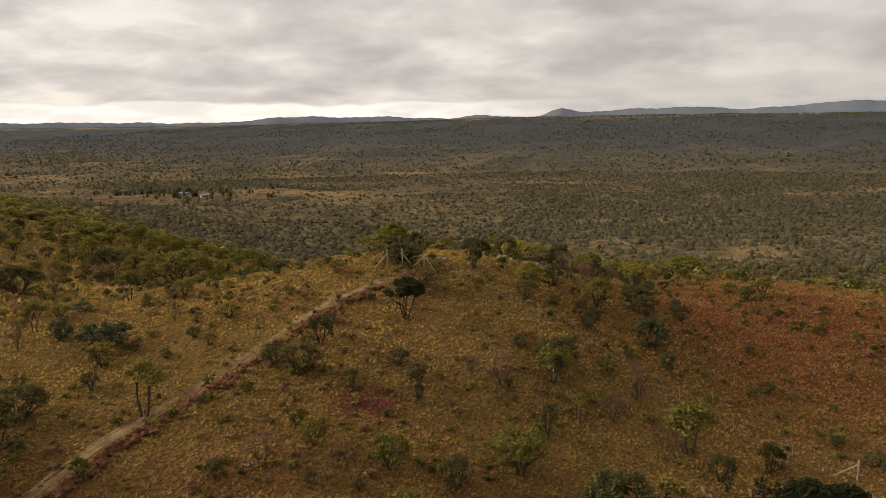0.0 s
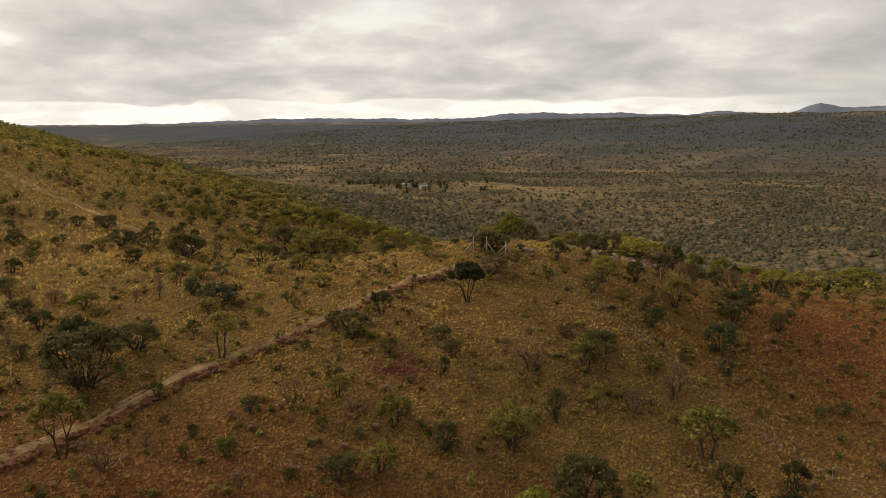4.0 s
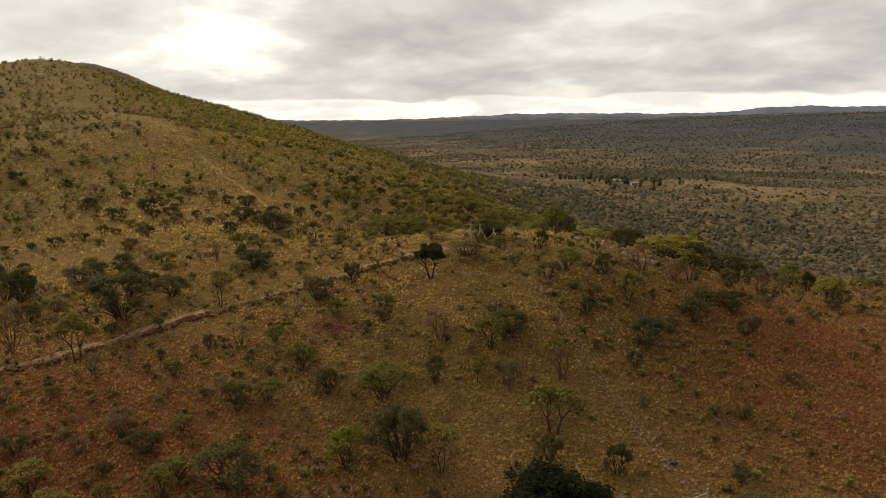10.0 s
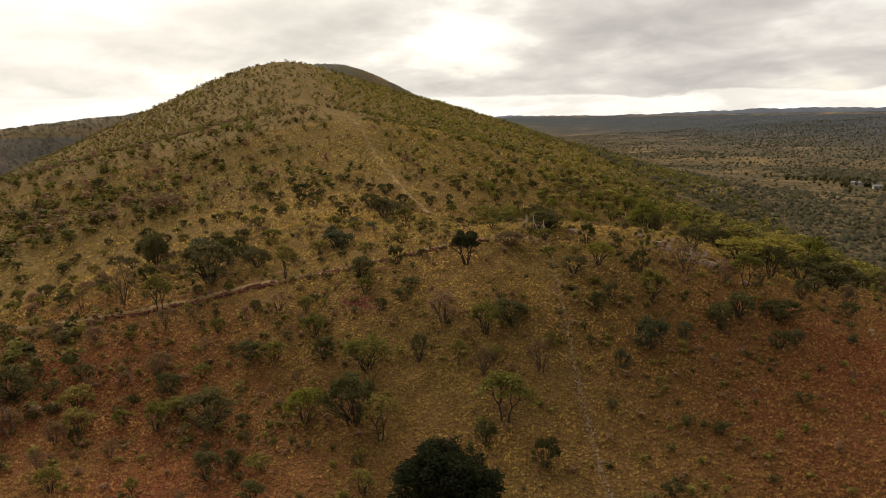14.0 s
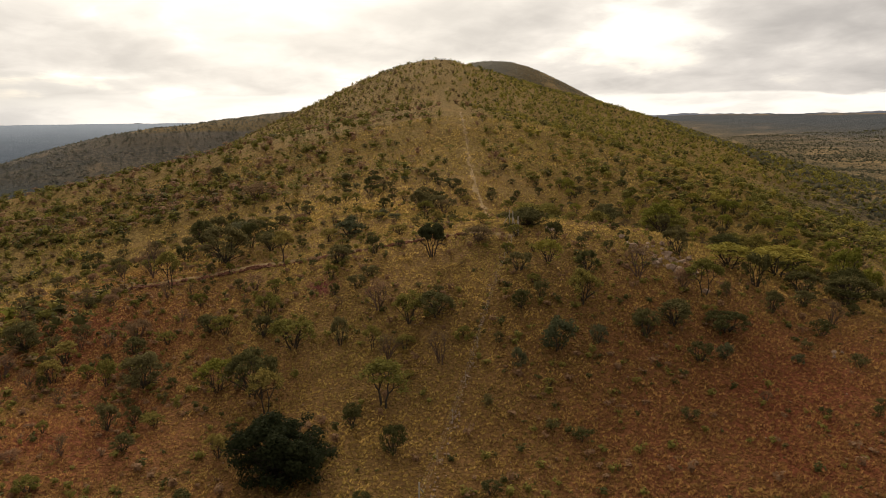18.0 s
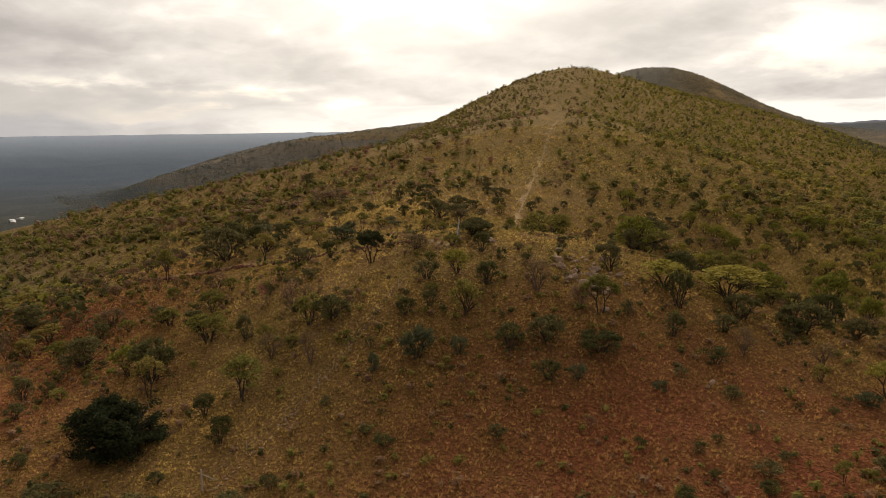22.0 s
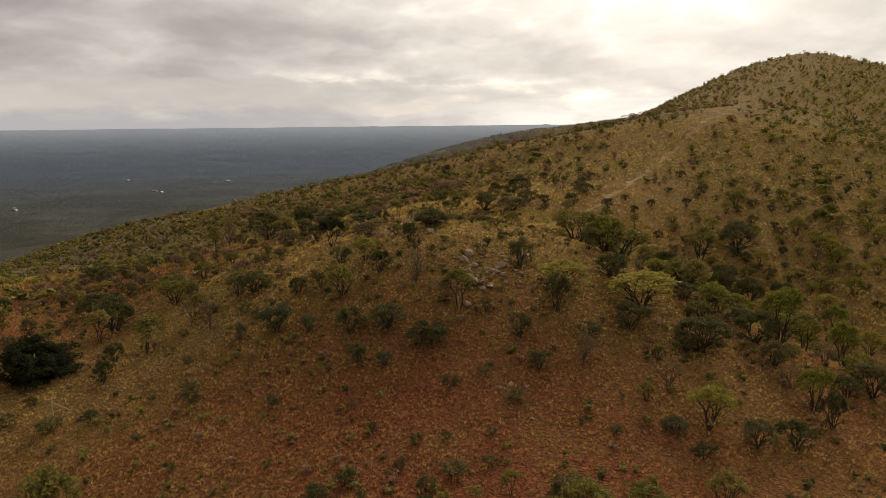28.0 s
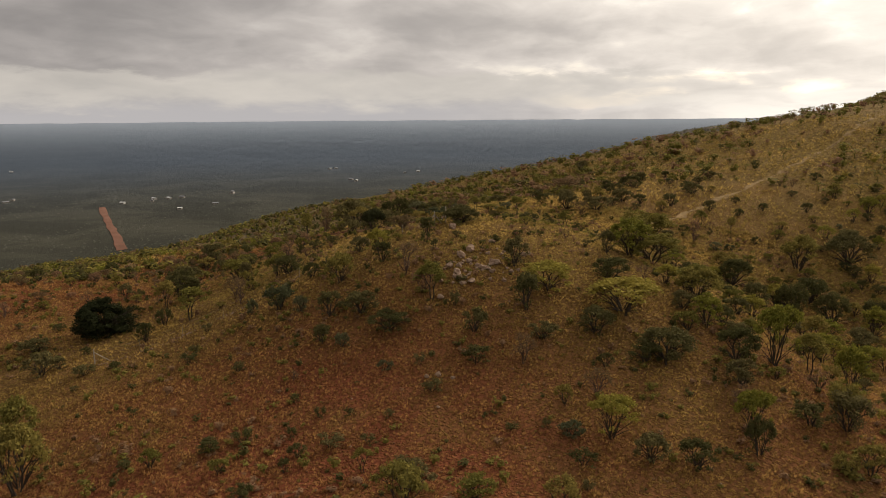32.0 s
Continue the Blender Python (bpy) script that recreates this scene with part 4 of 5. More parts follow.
def scatter_nearby():
    """Bushes of the saddle and the near flanks, thicker and greener on the north side."""
    taken = [(p[0], p[1]) for rows in PLACED.values() for p in rows]
    extra = {k: [] for k in KINDS}
    tries = 0
    while sum(len(v) for v in extra.values()) < 430 and tries < 9000:
        tries += 1
        u, v = rnd.uniform(22, 118), rnd.uniform(-95, 95)
        x, y = 0.0 - 0.945 * u + 0.327 * v, 12 + 0.327 * u + 0.945 * v
        thick = 0.35 + 0.65 * float(ease(12, 45, v))
        if u < 60 and v < 8:
            thick *= 0.25
        if rnd.random() > thick or near_track(x, y, 3.0) or abs(v) < 3.0 or any((x - a) ** 2 + (y - b) ** 2 < 6.5 for a, b in taken):
            continue
        taken.append((x, y))
        pick = rnd.random()
        if v > 18:
            k = "BRIGHT" if pick < 0.26 else "OLIVE" if pick < 0.72 else "DARK" if pick < 0.84 else "PALE" if pick < 0.92 else "BARE"
        else:
            k = "DARK" if pick < 0.40 else "OLIVE" if pick < 0.62 else "PALE" if pick < 0.70 else "BARE" if pick < 0.80 else "SLENDER" if pick < 0.88 else "SHRUB"
        s0, h0 = KINDS[k][2]["spread"], KINDS[k][2]["height"]
        f = rnd.uniform(0.6, 1.1)
        extra[k].append((x, y, s0 * f, h0 * f * rnd.uniform(0.75, 1.05)))
    tries = 0
    while tries < 330:
        tries += 1
        u, v = rnd.uniform(-52, 40), rnd.uniform(-58, 34)
        x, y = 0.0 - 0.945 * u + 0.327 * v, 12 + 0.327 * u + 0.945 * v
        if near_track(x, y, 2.2) or any((x - a) ** 2 + (y - b) ** 2 < 7 for a, b in taken) or rnd.random() < float(ease(10, -40, u)) * 0.75:
            continue
        taken.append((x, y))
        k = rnd.choice(("SHRUB", "SHRUB", "DARK", "OLIVE", "BARE"))
        f = rnd.uniform(0.7, 1.25) if k == "SHRUB" else rnd.uniform(0.35, 0.6)
        extra[k].append((x, y, KINDS[k][2]["spread"] * f, KINDS[k][2]["height"] * f * rnd.uniform(0.75, 1.0)))
    tries = 0
    while tries < 420:
        tries += 1
        u, v = rnd.uniform(-34, 40), rnd.uniform(30, 100)
        x, y = 0.0 - 0.945 * u + 0.327 * v, 12 + 0.327 * u + 0.945 * v
        if rnd.random() > 0.10 + 0.75 * float(ease(-25, 15, u)) or any((x - a) ** 2 + (y - b) ** 2 < 8 for a, b in taken):
            continue
        taken.append((x, y))
        pick = rnd.random()
        k = "BRIGHT" if pick < 0.16 else "OLIVE" if pick < 0.52 else "DARK" if pick < 0.80 else "BARE"
        f = rnd.uniform(0.55, 1.05)
        extra[k].append((x, y, KINDS[k][2]["spread"] * f, KINDS[k][2]["height"] * f * rnd.uniform(0.7, 1.0)))
    tries = 0
    while tries < 240:
        tries += 1
        u, v = rnd.uniform(-50, 45), rnd.uniform(-84, -34)
        x, y = 0.0 - 0.945 * u + 0.327 * v, 12 + 0.327 * u + 0.945 * v
        if near_track(x, y, 2.5) or any((x - a) ** 2 + (y - b) ** 2 < 9 for a, b in taken):
            continue
        taken.append((x, y))
        k = rnd.choice(("DARK", "DARK", "OLIVE", "BROWN", "BROWN", "BARE"))
        f = rnd.uniform(0.6, 1.1)
        extra[k].append((x, y, KINDS[k][2]["spread"] * f, KINDS[k][2]["height"] * f * rnd.uniform(0.75, 1.0)))
    return extra


def plant_all():
    extra = scatter_nearby()
    for key, (name, count, args, mat, label, cat, group) in KINDS.items():
        protos = [plant(key, name, 11 * i + len(name), crown_mat=mat, **args) for i in range(count)]
        for p in protos:
            tagged(p, label, cat, group)
        rows = [(r, "") for r in PLACED[key]] + [(r, "") for r in extra[key]]
        seats = [[] for _ in protos]
        for i, (row, _) in enumerate(rows):
            seats[i % count].append(row)
        for p, spots in zip(protos, seats):
            ms = []
            for x, y, s, h in spots:
                fs, fh = 1.1 * s / args["spread"], 1.05 * h / args["height"]
                ms.append(Matrix.Translation((x, y, float(ground_z(x, y)) - 0.05)) @ Matrix.Rotation(rnd.random() * math.tau, 4, "Z") @ Matrix.Diagonal((fs, fs, fh, 1)))
            for m in ms[1:]:
                copy_thing(p, m)
            if ms:
                p.matrix_basis = ms[0]


plant_all()

# ---- what nobody could count: far bush, grass, loose stones ----
npr = np.random.RandomState(7)


def stamp(template_v, template_f, pos, scale, turn):
    """Copies of a small template as plain arrays, turned about z."""
    n, k = len(pos), len(template_v)
    c, s = np.cos(turn)[:, None], np.sin(turn)[:, None]
    t = template_v[None] * scale[:, None, :]
    v = np.stack([t[..., 0] * c - t[..., 1] * s, t[..., 0] * s + t[..., 1] * c, t[..., 2]], -1) + pos[:, None, :]
    f = template_f[None] + (np.arange(n) * k)[:, None, None]
    return v.reshape(-1, 3), f.reshape(-1, template_f.shape[1])


def leafy_template(seed, quads):
    """A bush of unit spread and height made of loose leaf tufts."""
    r = random.Random(seed)
    lobes = [(r.uniform(-0.27, 0.27), r.uniform(-0.27, 0.27), r.uniform(0.3, 0.72), r.uniform(0.16, 0.28)) for _ in range(7)]
    s = Shape()
    for _ in range(quads):
        x, y, z, q = r.choice(lobes)
        d = Vector((r.gauss(0, 1), r.gauss(0, 1), r.gauss(0, 1) + 0.25)).normalized()
        c = Vector((x, y, z)) + d * q
        c.z = max(c.z, 0.04)
        s.leaf(c, d + Vector((0, 0, 0.5)), r.uniform(0.13, 0.25), r)
    for _ in range(3):
        x, y, z, q = r.choice(lobes)
        s.leaf(Vector((x * 0.5, y * 0.5, z * 0.5)), (1, r.uniform(-1, 1), 0), 0.4, r)
    return np.array(s.v), np.array([t for f in s.f for t in (f[:3], (f[0],) + f[2:])[: len(f) - 2]])


def flat_template(seed):
    """A small flat-topped tree on a forked stem, unit size."""
    r = random.Random(seed)
    s = Shape()
    s.limb((0, 0, -0.1), (0.03, 0.02, 0.42), 0.035, 0.028, 3)
    for i in range(4):
        w = i * 1.57 + r.uniform(-0.4, 0.4)
        tip = (math.cos(w) * 0.3, math.sin(w) * 0.3, r.uniform(0.72, 0.85))
        s.limb((0.03, 0.02, 0.4), tip, 0.025, 0.012, 3)
    for _ in range(40):
        w, q = r.random() * math.tau, math.sqrt(r.random()) * 0.48
        c = Vector((math.cos(w) * q, math.sin(w) * q, 0.9 - 0.5 * q * q + r.uniform(-0.1, 0.05)))
        s.leaf(c, Vector((c.x * 0.6 + r.gauss(0, 0.3), c.y * 0.6 + r.gauss(0, 0.3), 1)), r.uniform(0.10, 0.17), r)
    return np.array(s.v), np.array([t for f in s.f for t in (f[:3], (f[0],) + f[2:])[: len(f) - 2]])


def lump_template(seed):
    """A far bush, a few pixels high: an uneven dome."""
    r = random.Random(seed)
    v = [(r.uniform(-0.12, 0.12), r.uniform(-0.12, 0.12), 0.8)]
    for i in range(5):
        w = i * math.tau / 5 + r.uniform(-0.4, 0.4)
        k = 0.45 * r.uniform(0.75, 1.2)
        v.append((math.cos(w) * k, math.sin(w) * k, r.uniform(-0.05, 0.2)))
    return np.array(v), np.array([(0, 1 + i, 1 + (i + 1) % 5) for i in range(5)])


def bush_field(name, label, mats, templates, x, y, size, tall, smooth=False):
    """Joined bushes, split over the materials at random."""
    z = ground_z(x, y)
    which = npr.randint(0, len(templates), len(x))
    kind = npr.choice(len(mats), len(x), p=[m[1] for m in mats])
    for mi, (mat, _) in enumerate(mats):
        vs, fs, base = [], [], 0
        for ti, (tv, tf) in enumerate(templates):
            pick = (which == ti) & (kind == mi)
            if not pick.any():
                continue
            pos = np.stack([x[pick], y[pick], z[pick] - 0.1], -1)
            sc = np.stack([size[pick], size[pick], size[pick] * tall[pick]], -1)
            v, f = stamp(tv, tf, pos, sc, npr.rand(pick.sum()) * math.tau)
            vs.append(v)
            fs.append(f + base)
            base += len(v)
        ob = new(name, fast_mesh(name, np.concatenate(vs), np.concatenate(fs), mat, smooth))
        tagged(ob, label, "bushes", kind="stuff")


def hillside_bush():
    n = 52000
    u = 105 + 760 * npr.rand(n) ** 1.15
    v = (npr.rand(n) - 0.5) * (300 + 0.75 * u)
    dens = (0.55 + 0.45 * ease(30, 95, v) + 0.25 * ease(-40, -90, v)) * np.where(u < 330, 0.85, 0.9) * (1 - 0.45 * ease(-40, 0, -np.abs(v)))
    keep = (npr.rand(n) < dens) & (np.abs(v) > 4.0 * (u < 330))
    u, v = u[keep], v[keep]
    x, y = -0.945 * u + 0.327 * v, 12 + 0.327 * u + 0.945 * v
    size = 0.7 + 3.6 * npr.rand(len(u)) ** 2.6
    tall = npr.uniform(0.55, 0.95, len(u))
    close = u < 330
    for sel, tem, nm in ((close, [leafy_template(i, 34) for i in range(4)] + [flat_template(i) for i in range(3)], "hillside_bushes"), (~close, [leafy_template(20 + i, 13) for i in range(4)], "hill_bushes")):
        for side, share in ((v > 12, ((M_OLIVE, 0.52), (M_BRIGHT, 0.33), (M_DARK, 0.15))), (v <= 12, ((M_OLIVE, 0.60), (M_DARK, 0.08), (M_BROWN, 0.32)))):
            k = sel & side
            bush_field(nm, "scattered savanna bushes covering the grassy hill slopes", share, tem, x[k], y[k], size[k] * (1.0 if nm[4] == "s" else 1.2), tall[k])


def flank_bush():
    """South and north of the knob, down the sides of the spur and behind the nose."""
    n = 25000
    u, v = npr.uniform(-150, 150, n), npr.uniform(-330, 260, n)
    keep = (np.abs(v) > 58) & (npr.rand(n) < 0.5 + 0.3 * ease(60, 110, v) + 0.4 * ease(-50, -80, v)) & ((np.abs(v) > 95) | (u < 22) | (u > 118))
    u, v = u[keep], v[keep]
    x, y = -0.945 * u + 0.327 * v, 12 + 0.327 * u + 0.945 * v
    size, tall = 1.1 + 2.7 * npr.rand(len(u)) ** 1.5, npr.uniform(0.55, 0.95, len(u))
    bush_field("flank_bushes", "bushes on the steep flanks of the spur", ((M_OLIVE, 0.42), (M_BRIGHT, 0.10), (M_DARK, 0.24), (M_BROWN, 0.24)), [leafy_template(40 + i, 26) for i in range(4)], x, y, size, tall)


def valley_bush():
    for n, r0, r1, lo, hi in ((95000, 250, 820, 1.0, 4.6), (50000, 800, 2010, 2.2, 6.0)):
        r = r0 + (r1 - r0) * npr.rand(n) ** 0.75
        a = npr.uniform(radians(48), radians(158), n)
        x, y = r * np.cos(a), r * np.sin(a)
        u, v = along(x, y)
        patch = rough_noise(x / 130, y / 60) + 0.6 * rough_noise(x / 45, y / 30)
        meadow = np.exp(-(((x + 150) / 110) ** 2 + ((y - 600) / 45) ** 2)) + np.exp(-(((x + 330) / 90) ** 2 + ((y - 560) / 30) ** 2))
        keep = (v > 215) & (npr.rand(n) < np.clip(0.66 + 1.3 * patch - 1.1 * meadow, 0.04, 1))
        x, y = x[keep], y[keep]
        size, tall = lo + (hi - lo) * npr.rand(len(x)) ** 2.2, npr.uniform(0.5, 0.85, len(x))
        bush_field("valley_bush", "grey-green bush covering the wide valley", ((M_VALLEY, 0.93), (M_DARK, 0.07)), [lump_template(i) for i in range(4)], x, y, size, tall, True)


def spur_bush():
    """Bush on the long spur that runs down to the plain."""
    n = 5200
    t, q = npr.rand(n) * 1.1, npr.normal(0, 120, n)
    x, y = -1460 + 360 * t + 0.875 * q, 270 - 650 * t + 0.484 * q
    bush_field("spur_bush", "bushes on the distant spur above the plain", ((M_SPUR_HAZE, 1.0),), [lump_template(30 + i) for i in range(3)], x, y, npr.uniform(1.8, 4.5, n), npr.uniform(0.6, 0.95, n))


def back_hill_bush():
    """Bush on the second hill, far behind the first."""
    n = 5000
    q, w = np.sqrt(npr.rand(n)) * 760, npr.rand(n) * math.tau
    x, y = -2657 + q * np.cos(w), 1204 + q * np.sin(w)
    bush_field("back_hill_bush", "bushes on the grey second hill", ((M_SPUR_HAZE, 1.0),), [lump_template(50 + i) for i in range(3)], x, y, npr.uniform(4, 9, n), npr.uniform(0.5, 0.8, n))


def farm_trees():
    """Tall dark trees planted round the valley farm."""
    n = 72
    x, y = npr.normal(-230, 46, n), npr.normal(586, 26, n)
    bush_field("farm_trees", "tall dark planted trees round the valley farmhouse", ((M_DARK, 0.8), (M_VALLEY, 0.2)), [leafy_template(90 + i, 40) for i in range(3)], x, y, npr.uniform(3.5, 7, n), npr.uniform(0.8, 1.3, n))


def plain_bush():
    n = 15000
    r = 300 + 800 * npr.rand(n) ** 0.8
    a = npr.uniform(radians(170), radians(275), n)
    x, y = r * np.cos(a), r * np.sin(a)
    u, v = along(x, y)
    keep = (v < -225) & (npr.rand(n) < np.clip(0.6 + 1.2 * rough_noise(x / 110, y / 70), 0.05, 1))
    x, y = x[keep], y[keep]
    size, tall = npr.uniform(1.4, 3.2, len(x)), npr.uniform(0.3, 0.5, len(x))
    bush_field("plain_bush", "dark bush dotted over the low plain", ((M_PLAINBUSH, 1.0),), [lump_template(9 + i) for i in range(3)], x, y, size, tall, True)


def tuft_template(seed, blades):
    """A tussock: bent blades that spring from one root."""
    r = random.Random(seed)
    v, f = [(0, 0, -0.1)], []
    for i in range(blades):
        w = i * math.tau / blades + r.uniform(-0.5, 0.5)
        lean, h = r.uniform(0.15, 0.70), r.uniform(0.55, 1.0)
        side = Vector((-math.sin(w), math.cos(w), 0)) * r.uniform(0.07, 0.15)
        out = Vector((math.cos(w), math.sin(w), 0))
        mid, tip = out * (lean * 0.45) + Vector((0, 0, h * 0.62)), out * lean + Vector((0, 0, h))
        k = len(v)
        v += [tuple(mid + side), tuple(tip - side * 0.4)]
        f.append((0, k, k + 1))
    return np.array(v), np.array(f)


def grass(name, n, box, lo, hi, blades, thin=True):
    x, y = npr.uniform(box[0], box[1], n), npr.uniform(box[2], box[3], n)
    clump = rough_noise(x / 3.1, y / 3.1) + 0.7 * rough_noise(x / 11, y / 11)
    dens = np.clip(0.66 + 1.0 * clump, 0.10, 1)
    if thin:
        bare = np.exp(-(((x + 3.5) / 4.5) ** 2 + ((y + 14) / 2.6) ** 2))
        dens = dens * (1 - 0.9 * bare)
    keep = npr.rand(n) < dens
    for (ax, ay), (bx, by) in list(zip(TRACK, TRACK[1:])) + list(zip(CUTLINE, CUTLINE[1:])):
        d = np.hypot(bx - ax, by - ay)
        s = np.clip(((x - ax) * (bx - ax) + (y - ay) * (by - ay)) / d**2, 0, 1)
        keep &= np.hypot(x - ax - s * (bx - ax), y - ay - s * (by - ay)) > np.where(npr.rand(len(x)) < 0.4, 0.0, 0.8)
    x, y = x[keep], y[keep]
    z = ground_z(x, y)
    tem = [tuft_template(i, blades) for i in range(4)]
    which = npr.randint(0, 4, len(x))
    vs, fs, base = [], [], 0
    for ti, (tv, tf) in enumerate(tem):
        k = which == ti
        h = npr.uniform(lo, hi, k.sum())
        v, f = stamp(tv, tf, np.stack([x[k], y[k], z[k] - 0.04], -1), np.stack([h, h, h * npr.uniform(0.7, 1.1, k.sum())], -1), npr.rand(k.sum()) * math.tau)
        vs.append(v)
        fs.append(f + base)
        base += len(v)
    ob = new(name, fast_mesh(name, np.concatenate(vs), np.concatenate(fs), M_GRASS))
    tagged(ob, "dry golden grass tussocks on red stony soil", "grass", kind="stuff")


hillside_bush()
flank_bush()
valley_bush()
farm_trees()
back_hill_bush()
spur_bush()
plain_bush()
def forbs():
    """Knee-high weeds and seedlings between the tussocks."""
    n = 16500
    x, y = npr.uniform(-62, 70, n), npr.uniform(-72, 80, n)
    keep = npr.rand(n) < np.clip(0.55 + 1.2 * rough_noise(x / 9, y / 9) - 0.45 * np.exp(-(((x - 42) / 26) ** 2 + ((y - 8) / 24) ** 2)), 0.05, 1)
    x, y = x[keep], y[keep]
    bush_field("weeds", "knee-high weeds and seedlings among dry grass", ((M_OLIVE, 0.45), (M_BROWN, 0.3), (M_DARK, 0.25)), [leafy_template(70 + i, 30) for i in range(4)], x, y, 0.3 + 0.95 * npr.rand(len(x)) ** 2, npr.uniform(0.6, 1.1, len(x)))


forbs()
grass("grass", 340000, (-64, 76, -64, 84), 0.13, 0.40, 5)
grass("grass", 26000, (-60, 110, 84, 135), 0.4, 0.95, 5)
grass("grass", 24000, (-64, 95, -125, -64), 0.4, 0.95, 5)
grass("grass", 42000, (-190, -40, -70, 175), 0.4, 0.9, 5)

# ---- stones, boulders and fence posts ----
def stone_mesh(name, seed, mat, detail=2):
    bm = bmesh.new()
    bmesh.ops.create_icosphere(bm, subdivisions=detail, radius=0.5)
    r = random.Random(seed)
    cuts = [(Vector((r.gauss(0, 1), r.gauss(0, 1), r.gauss(0, 1))).normalized(), r.uniform(0.26, 0.40)) for _ in range(13)]
    for v in bm.verts:
        for n, d in cuts:
            over = v.co.dot(n) - d
            if over > 0:
                v.co -= n * over * 0.9
        v.co *= 1 + 0.07 * noise.noise(v.co * 4 + Vector((seed, 0, 0)))
    me = bpy.data.meshes.new(name)
    bm.to_mesh(me)
    bm.free()
    me.materials.append(mat)
    return me


BOULDERS = [  # x, y, size: the outcrop on the nose and loose blocks
    (11.4, 22.0, 1.7), (11.1, 24.3, 0.9), (11.5, 23.5, 0.6), (15.8, 22.6, 1.3), (16.4, 21.6, 1.5), (18.2, 23.8, 1.5), (18.6, 25.6, 1.2), (16.8, 27.1, 0.8),
    (8.4, 28.7, 1.0), (9.0, 28.2, 1.1), (13.8, 28.5, 0.9), (13.2, 29.1, 0.8), (13.2, 27.7, 0.7), (34.5, 29.6, 0.9), (35.2, 28.8, 0.7), (34.2, 31.0, 0.6),
    (38.8, 31.9, 0.5), (2.6, 15.2, 1.6), (3.4, 15.7, 1.1), (14.4, 25.6, 0.9), (14.8, 23.7, 0.7), (17.2, 24.6, 0.7), (10.3, 25.8, 0.7),
]


def build_boulders():
    protos = [stone_mesh("boulder", 3 + i, M_STONE, 3) for i in range(5)]
    r = random.Random(8)
    more = random.Random(31)
    heap = [(more.gauss(14, 2.8), more.gauss(24.6, 1.9), 0.5 + 1.0 * more.random() ** 2) for _ in range(34)]
    heap += [(more.gauss(17.5, 1.5), more.gauss(23, 1.5), 0.5 + 0.6 * more.random()) for _ in range(10)]
    for i, (x, y, s) in enumerate(BOULDERS + heap):
        s *= 0.85
        ob = new("boulder", protos[i % 5])
        ob.matrix_basis = Matrix.Translation((x, y, float(ground_z(x, y)) + s * 0.18)) @ Matrix.Rotation(r.random() * 6, 4, "Z") @ Matrix.Rotation(r.uniform(-0.3, 0.3), 4, "X") @ Matrix.Diagonal((s * r.uniform(0.9, 1.3), s * r.uniform(0.7, 1.0), s * r.uniform(0.65, 0.9), 1))
        tagged(ob, "large rounded pinkish-grey boulder bedded in dry grass" if s > 1.0 else "weathered pinkish-grey rock lying in dry grass", "boulder", "boulders of the outcrop")


def build_berm():
    """Stones pushed up along the lower edge of the track, each one a piece."""
    root = tagged(new("stone_berm"), "row of reddish stones along the track edge", "stones")
    meshes = [stone_mesh("stone", 40 + i, M_REDSTONE, 1) for i in range(6)]
    r = random.Random(12)
    line = TRACK[1:11]
    for i in range(300):
        t = r.random() * (len(line) - 1.001)
        k = int(t)
        (ax, ay), (bx, by) = line[k], line[k + 1]
        d = math.hypot(bx - ax, by - ay)
        nx, ny = (by - ay) / d, -(bx - ax) / d
        f, off = t - k, r.gauss(-1.7, 0.42)
        x, y = ax + (bx - ax) * f + nx * off, ay + (by - ay) * f + ny * off
        s = r.uniform(0.25, 0.95)
        ob = part("stone", meshes[i % 6], root)
        ob.matrix_basis = Matrix.Translation((x, y, float(ground_z(x, y)) + s * 0.15 + 0.10 * r.random())) @ Matrix.Rotation(r.random() * 6, 4, "Z") @ Matrix.Diagonal((s, s * r.uniform(0.6, 1), s * r.uniform(0.5, 0.9), 1))


def build_stone_line():
    """A row of stones that follows the old fence down the slope."""
    root = tagged(new("stone_row"), "line of small pale stones under the old fence", "stones")
    meshes = [stone_mesh("stone", 60 + i, M_STONE, 1) for i in range(4)]
    r = random.Random(21)
    for i in range(150):
        f = r.random() ** 0.7
        x, y = 4 + 34.5 * f + r.gauss(0, 0.22), 8 - 22.4 * f + r.gauss(0, 0.22)
        s = r.uniform(0.14, 0.36) if 0.2 < f else r.uniform(0.1, 0.25)
        ob = part("stone", meshes[i % 4], root)
        ob.matrix_basis = Matrix.Translation((x, y, float(ground_z(x, y)) + s * 0.2)) @ Matrix.Rotation(r.random() * 6, 4, "Z") @ Matrix.Diagonal((s, s * r.uniform(0.6, 1), s * r.uniform(0.5, 0.9), 1))


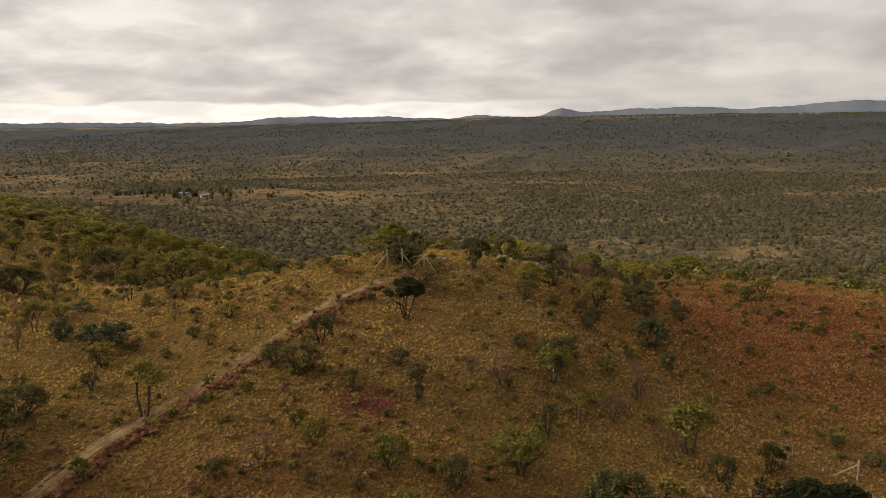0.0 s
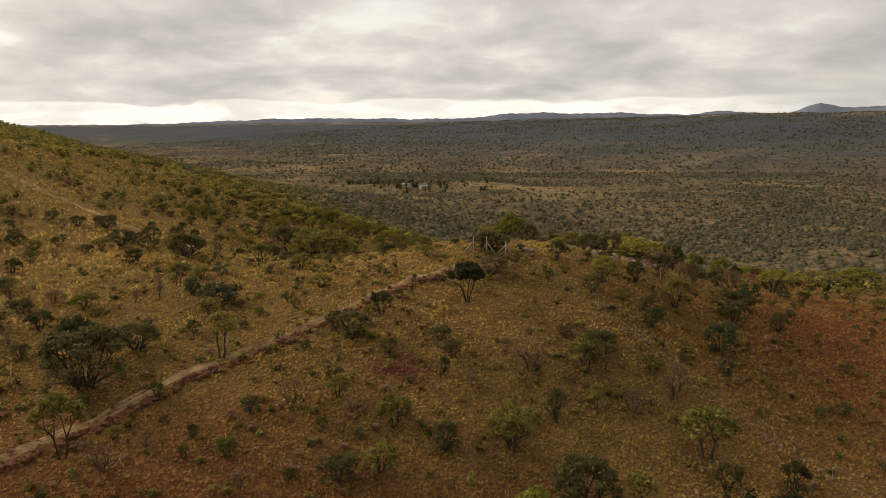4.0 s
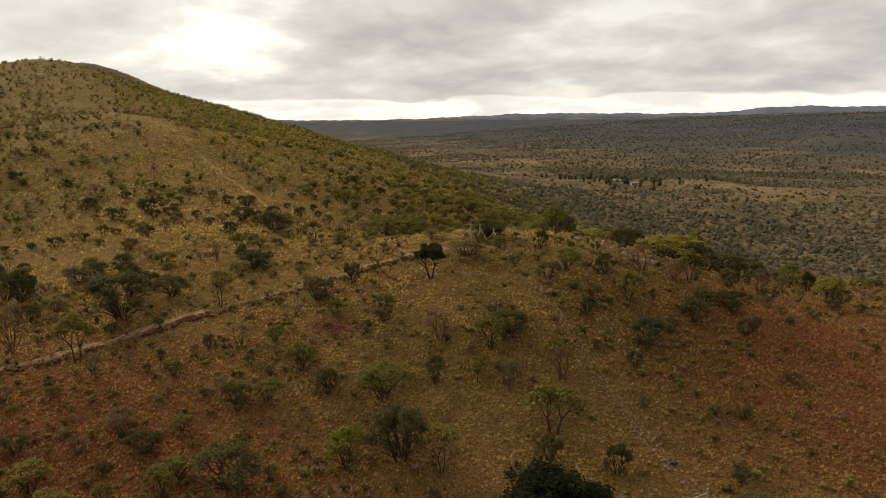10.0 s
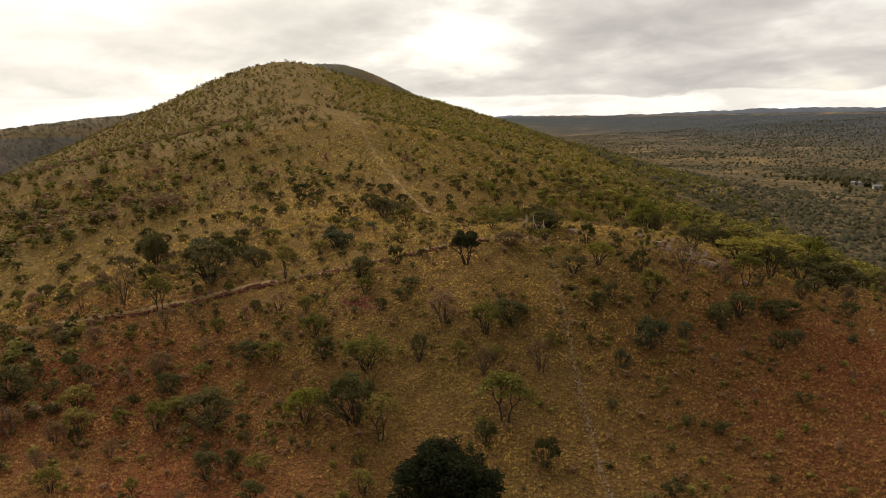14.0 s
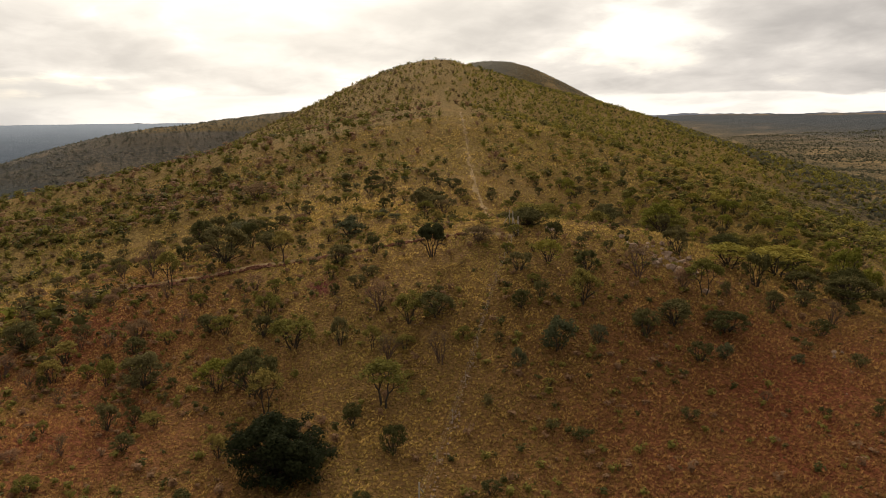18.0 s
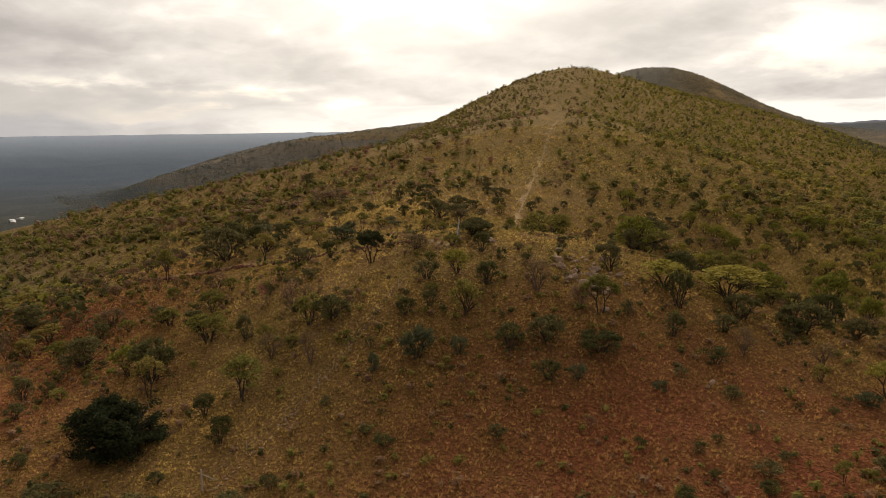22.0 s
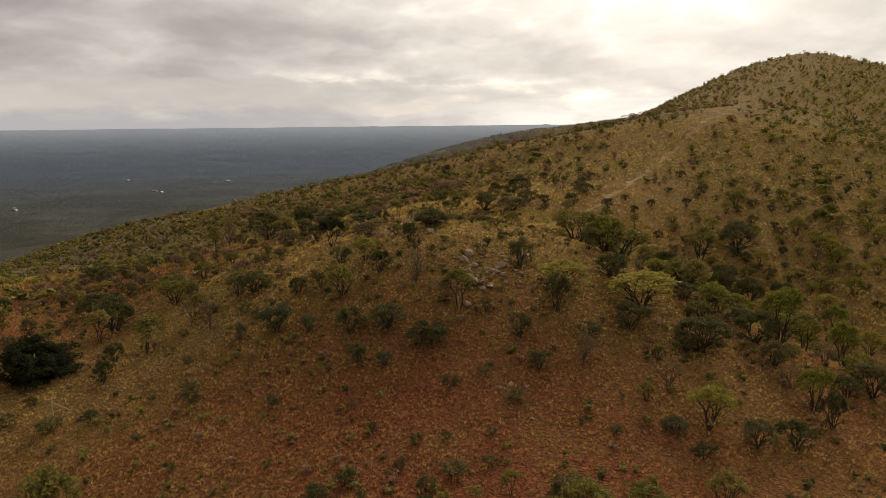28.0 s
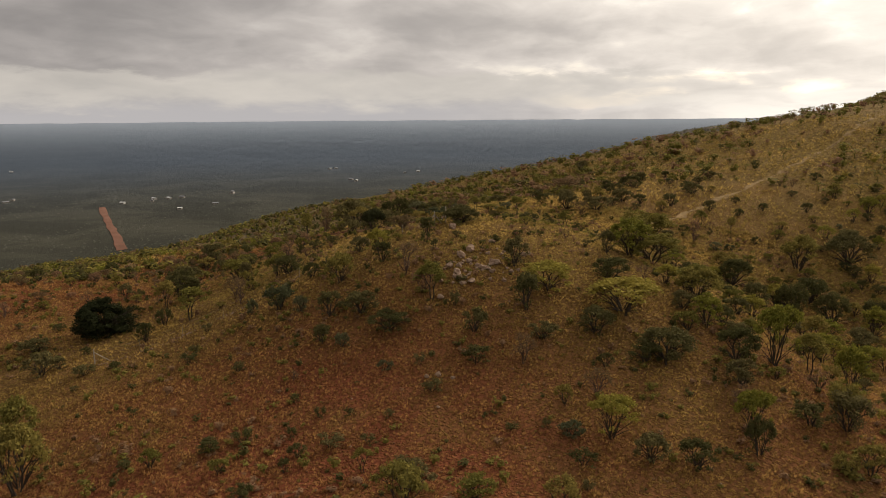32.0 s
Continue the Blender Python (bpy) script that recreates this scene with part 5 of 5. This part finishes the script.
def loose_stones():
    v0, f0 = [], []
    tem = []
    for i in range(4):
        me = stone_mesh("pebble", 80 + i, M_STONE, 1)
        tem.append((np.array([tuple(q.co) for q in me.vertices]), np.array([list(p.vertices) for p in me.polygons])))
        bpy.data.meshes.remove(me)
    n = 5200
    x, y = npr.uniform(-45, 66, n), npr.uniform(-48, 60, n)
    z = ground_z(x, y)
    s = 0.10 + 0.22 * npr.rand(n) ** 3
    heap = np.exp(-(((x - 14) / 9) ** 2 + ((y - 25) / 7) ** 2)) + np.exp(-(((x + 15) / 3.5) ** 2 + ((y + 28) / 3) ** 2)) + np.exp(-(((x + 3.5) / 4.5) ** 2 + ((y + 14) / 2.6) ** 2)) + np.exp(-(((x + 27) / 4) ** 2 + ((y + 24) / 4) ** 2))
    keep = npr.rand(n) < 0.30 + heap
    s = s * (1 + 0.7 * np.clip(heap, 0, 1))
    x, y, z, s = x[keep], y[keep], z[keep], s[keep]
    which = npr.randint(0, 4, len(x))
    red = npr.rand(len(x)) < 0.6
    for mat, sel in ((M_REDSTONE, red), (M_STONE, ~red)):
        vs, fs, base = [], [], 0
        for ti, (tv, tf) in enumerate(tem):
            k = (which == ti) & sel
            v, f = stamp(tv, tf, np.stack([x[k], y[k], z[k] + 0.03], -1), np.stack([s[k], s[k] * 0.8, s[k] * 0.65], -1), npr.rand(k.sum()) * 6)
            vs.append(v)
            fs.append(f + base)
            base += len(v)
        tagged(new("loose_stones", fast_mesh("loose_stones", np.concatenate(vs), np.concatenate(fs), mat)), "loose stones scattered over the slope", "stones", kind="stuff")


def pole_mesh(name, a, b, r0, r1, mat, sides=9):
    s = Shape()
    a, b = Vector(a), Vector(b)
    m = (a + b) / 2 + Vector((0.012, -0.01, 0))
    s.limb(a, m, r0, (r0 + r1) / 2, sides)
    s.limb(m, b, (r0 + r1) / 2, r1, sides)
    k = len(s.v)
    s.f.append(tuple(range(k - sides, k)))
    return s.mesh(name, mat)


def strainer(x, y, braces, height, label):
    """An upright fence post held by slanting struts: (direction in degrees, reach, top)."""
    z = float(ground_z(x, y))
    root = new("fence_post")
    part("post", pole_mesh("post", (0, 0, -0.5), (0.03, 0.02, height), 0.075, 0.065, M_POLE), root)
    for ang, reach, top in braces:
        dx, dy = math.cos(radians(ang)) * reach, math.sin(radians(ang)) * reach
        gz = float(ground_z(x + dx, y + dy)) - z
        part("brace", pole_mesh("brace", (dx, dy, gz - 0.15), (0.03, 0.02, top), 0.055, 0.05, M_POLE), root)
    root.matrix_basis = Matrix.Translation((x, y, z))
    return tagged(root, label, "fence post", "braced fence posts")


def wires(a, b, heights):
    root = tagged(new("wire_fence"), "sagging wire fence strung between wooden posts", "fence")
    n = 24
    for h in heights:
        s = Shape()
        for i in range(n + 1):
            q = i / n
            x, y = a[0] + (b[0] - a[0]) * q, a[1] + (b[1] - a[1]) * q
            z = float(land(x, y)) + h - 0.12 * math.sin(math.pi * (q * 4 % 1))
            s.v += [(x, y, z + 0.005), (x + 0.004, y + 0.004, z - 0.003), (x - 0.004, y - 0.004, z - 0.003)]
            if i:
                s.f += [(3 * i - 3 + k, 3 * i - 3 + (k + 1) % 3, 3 * i + (k + 1) % 3, 3 * i + k) for k in range(3)]
        part("wire", s.mesh("wire", M_WIRE), root)
    r = random.Random(2)
    for i in range(1, 9):
        q = i / 9
        x, y = a[0] + (b[0] - a[0]) * q, a[1] + (b[1] - a[1]) * q
        ob = part("stake", pole_mesh("stake", (0, 0, -0.3), (r.uniform(-0.05, 0.05), 0.02, 1.35), 0.022, 0.018, M_POLE, 6), root)
        ob.matrix_basis = Matrix.Translation((x, y, float(ground_z(x, y))))


build_boulders()
build_berm()
build_stone_line()
loose_stones()
strainer(1.0, 11.4, [(-20, 1.6, 1.75), (165, 1.7, 1.7)], 2.15, "weathered grey wooden strainer post with two struts on the knob")
strainer(-1.6, 11.9, [(-10, 1.7, 1.7)], 2.35, "tall grey wooden post with slanting strut on the knob")
strainer(-3.4, 12.3, [(190, 1.5, 1.6)], 2.1, "grey wooden corner post with strut on the knob")
strainer(38.0, -14.8, [(150, 1.8, 1.5)], 1.9, "pale wooden strainer post with long strut on bare slope")
strainer(-112.0, -90.5, [(30, 2.4, 1.7)], 2.1, "pale wooden strainer post with strut on far slope")
wires((1.0, 11.4), (38.0, -14.8), (0.4, 0.9, 1.45))
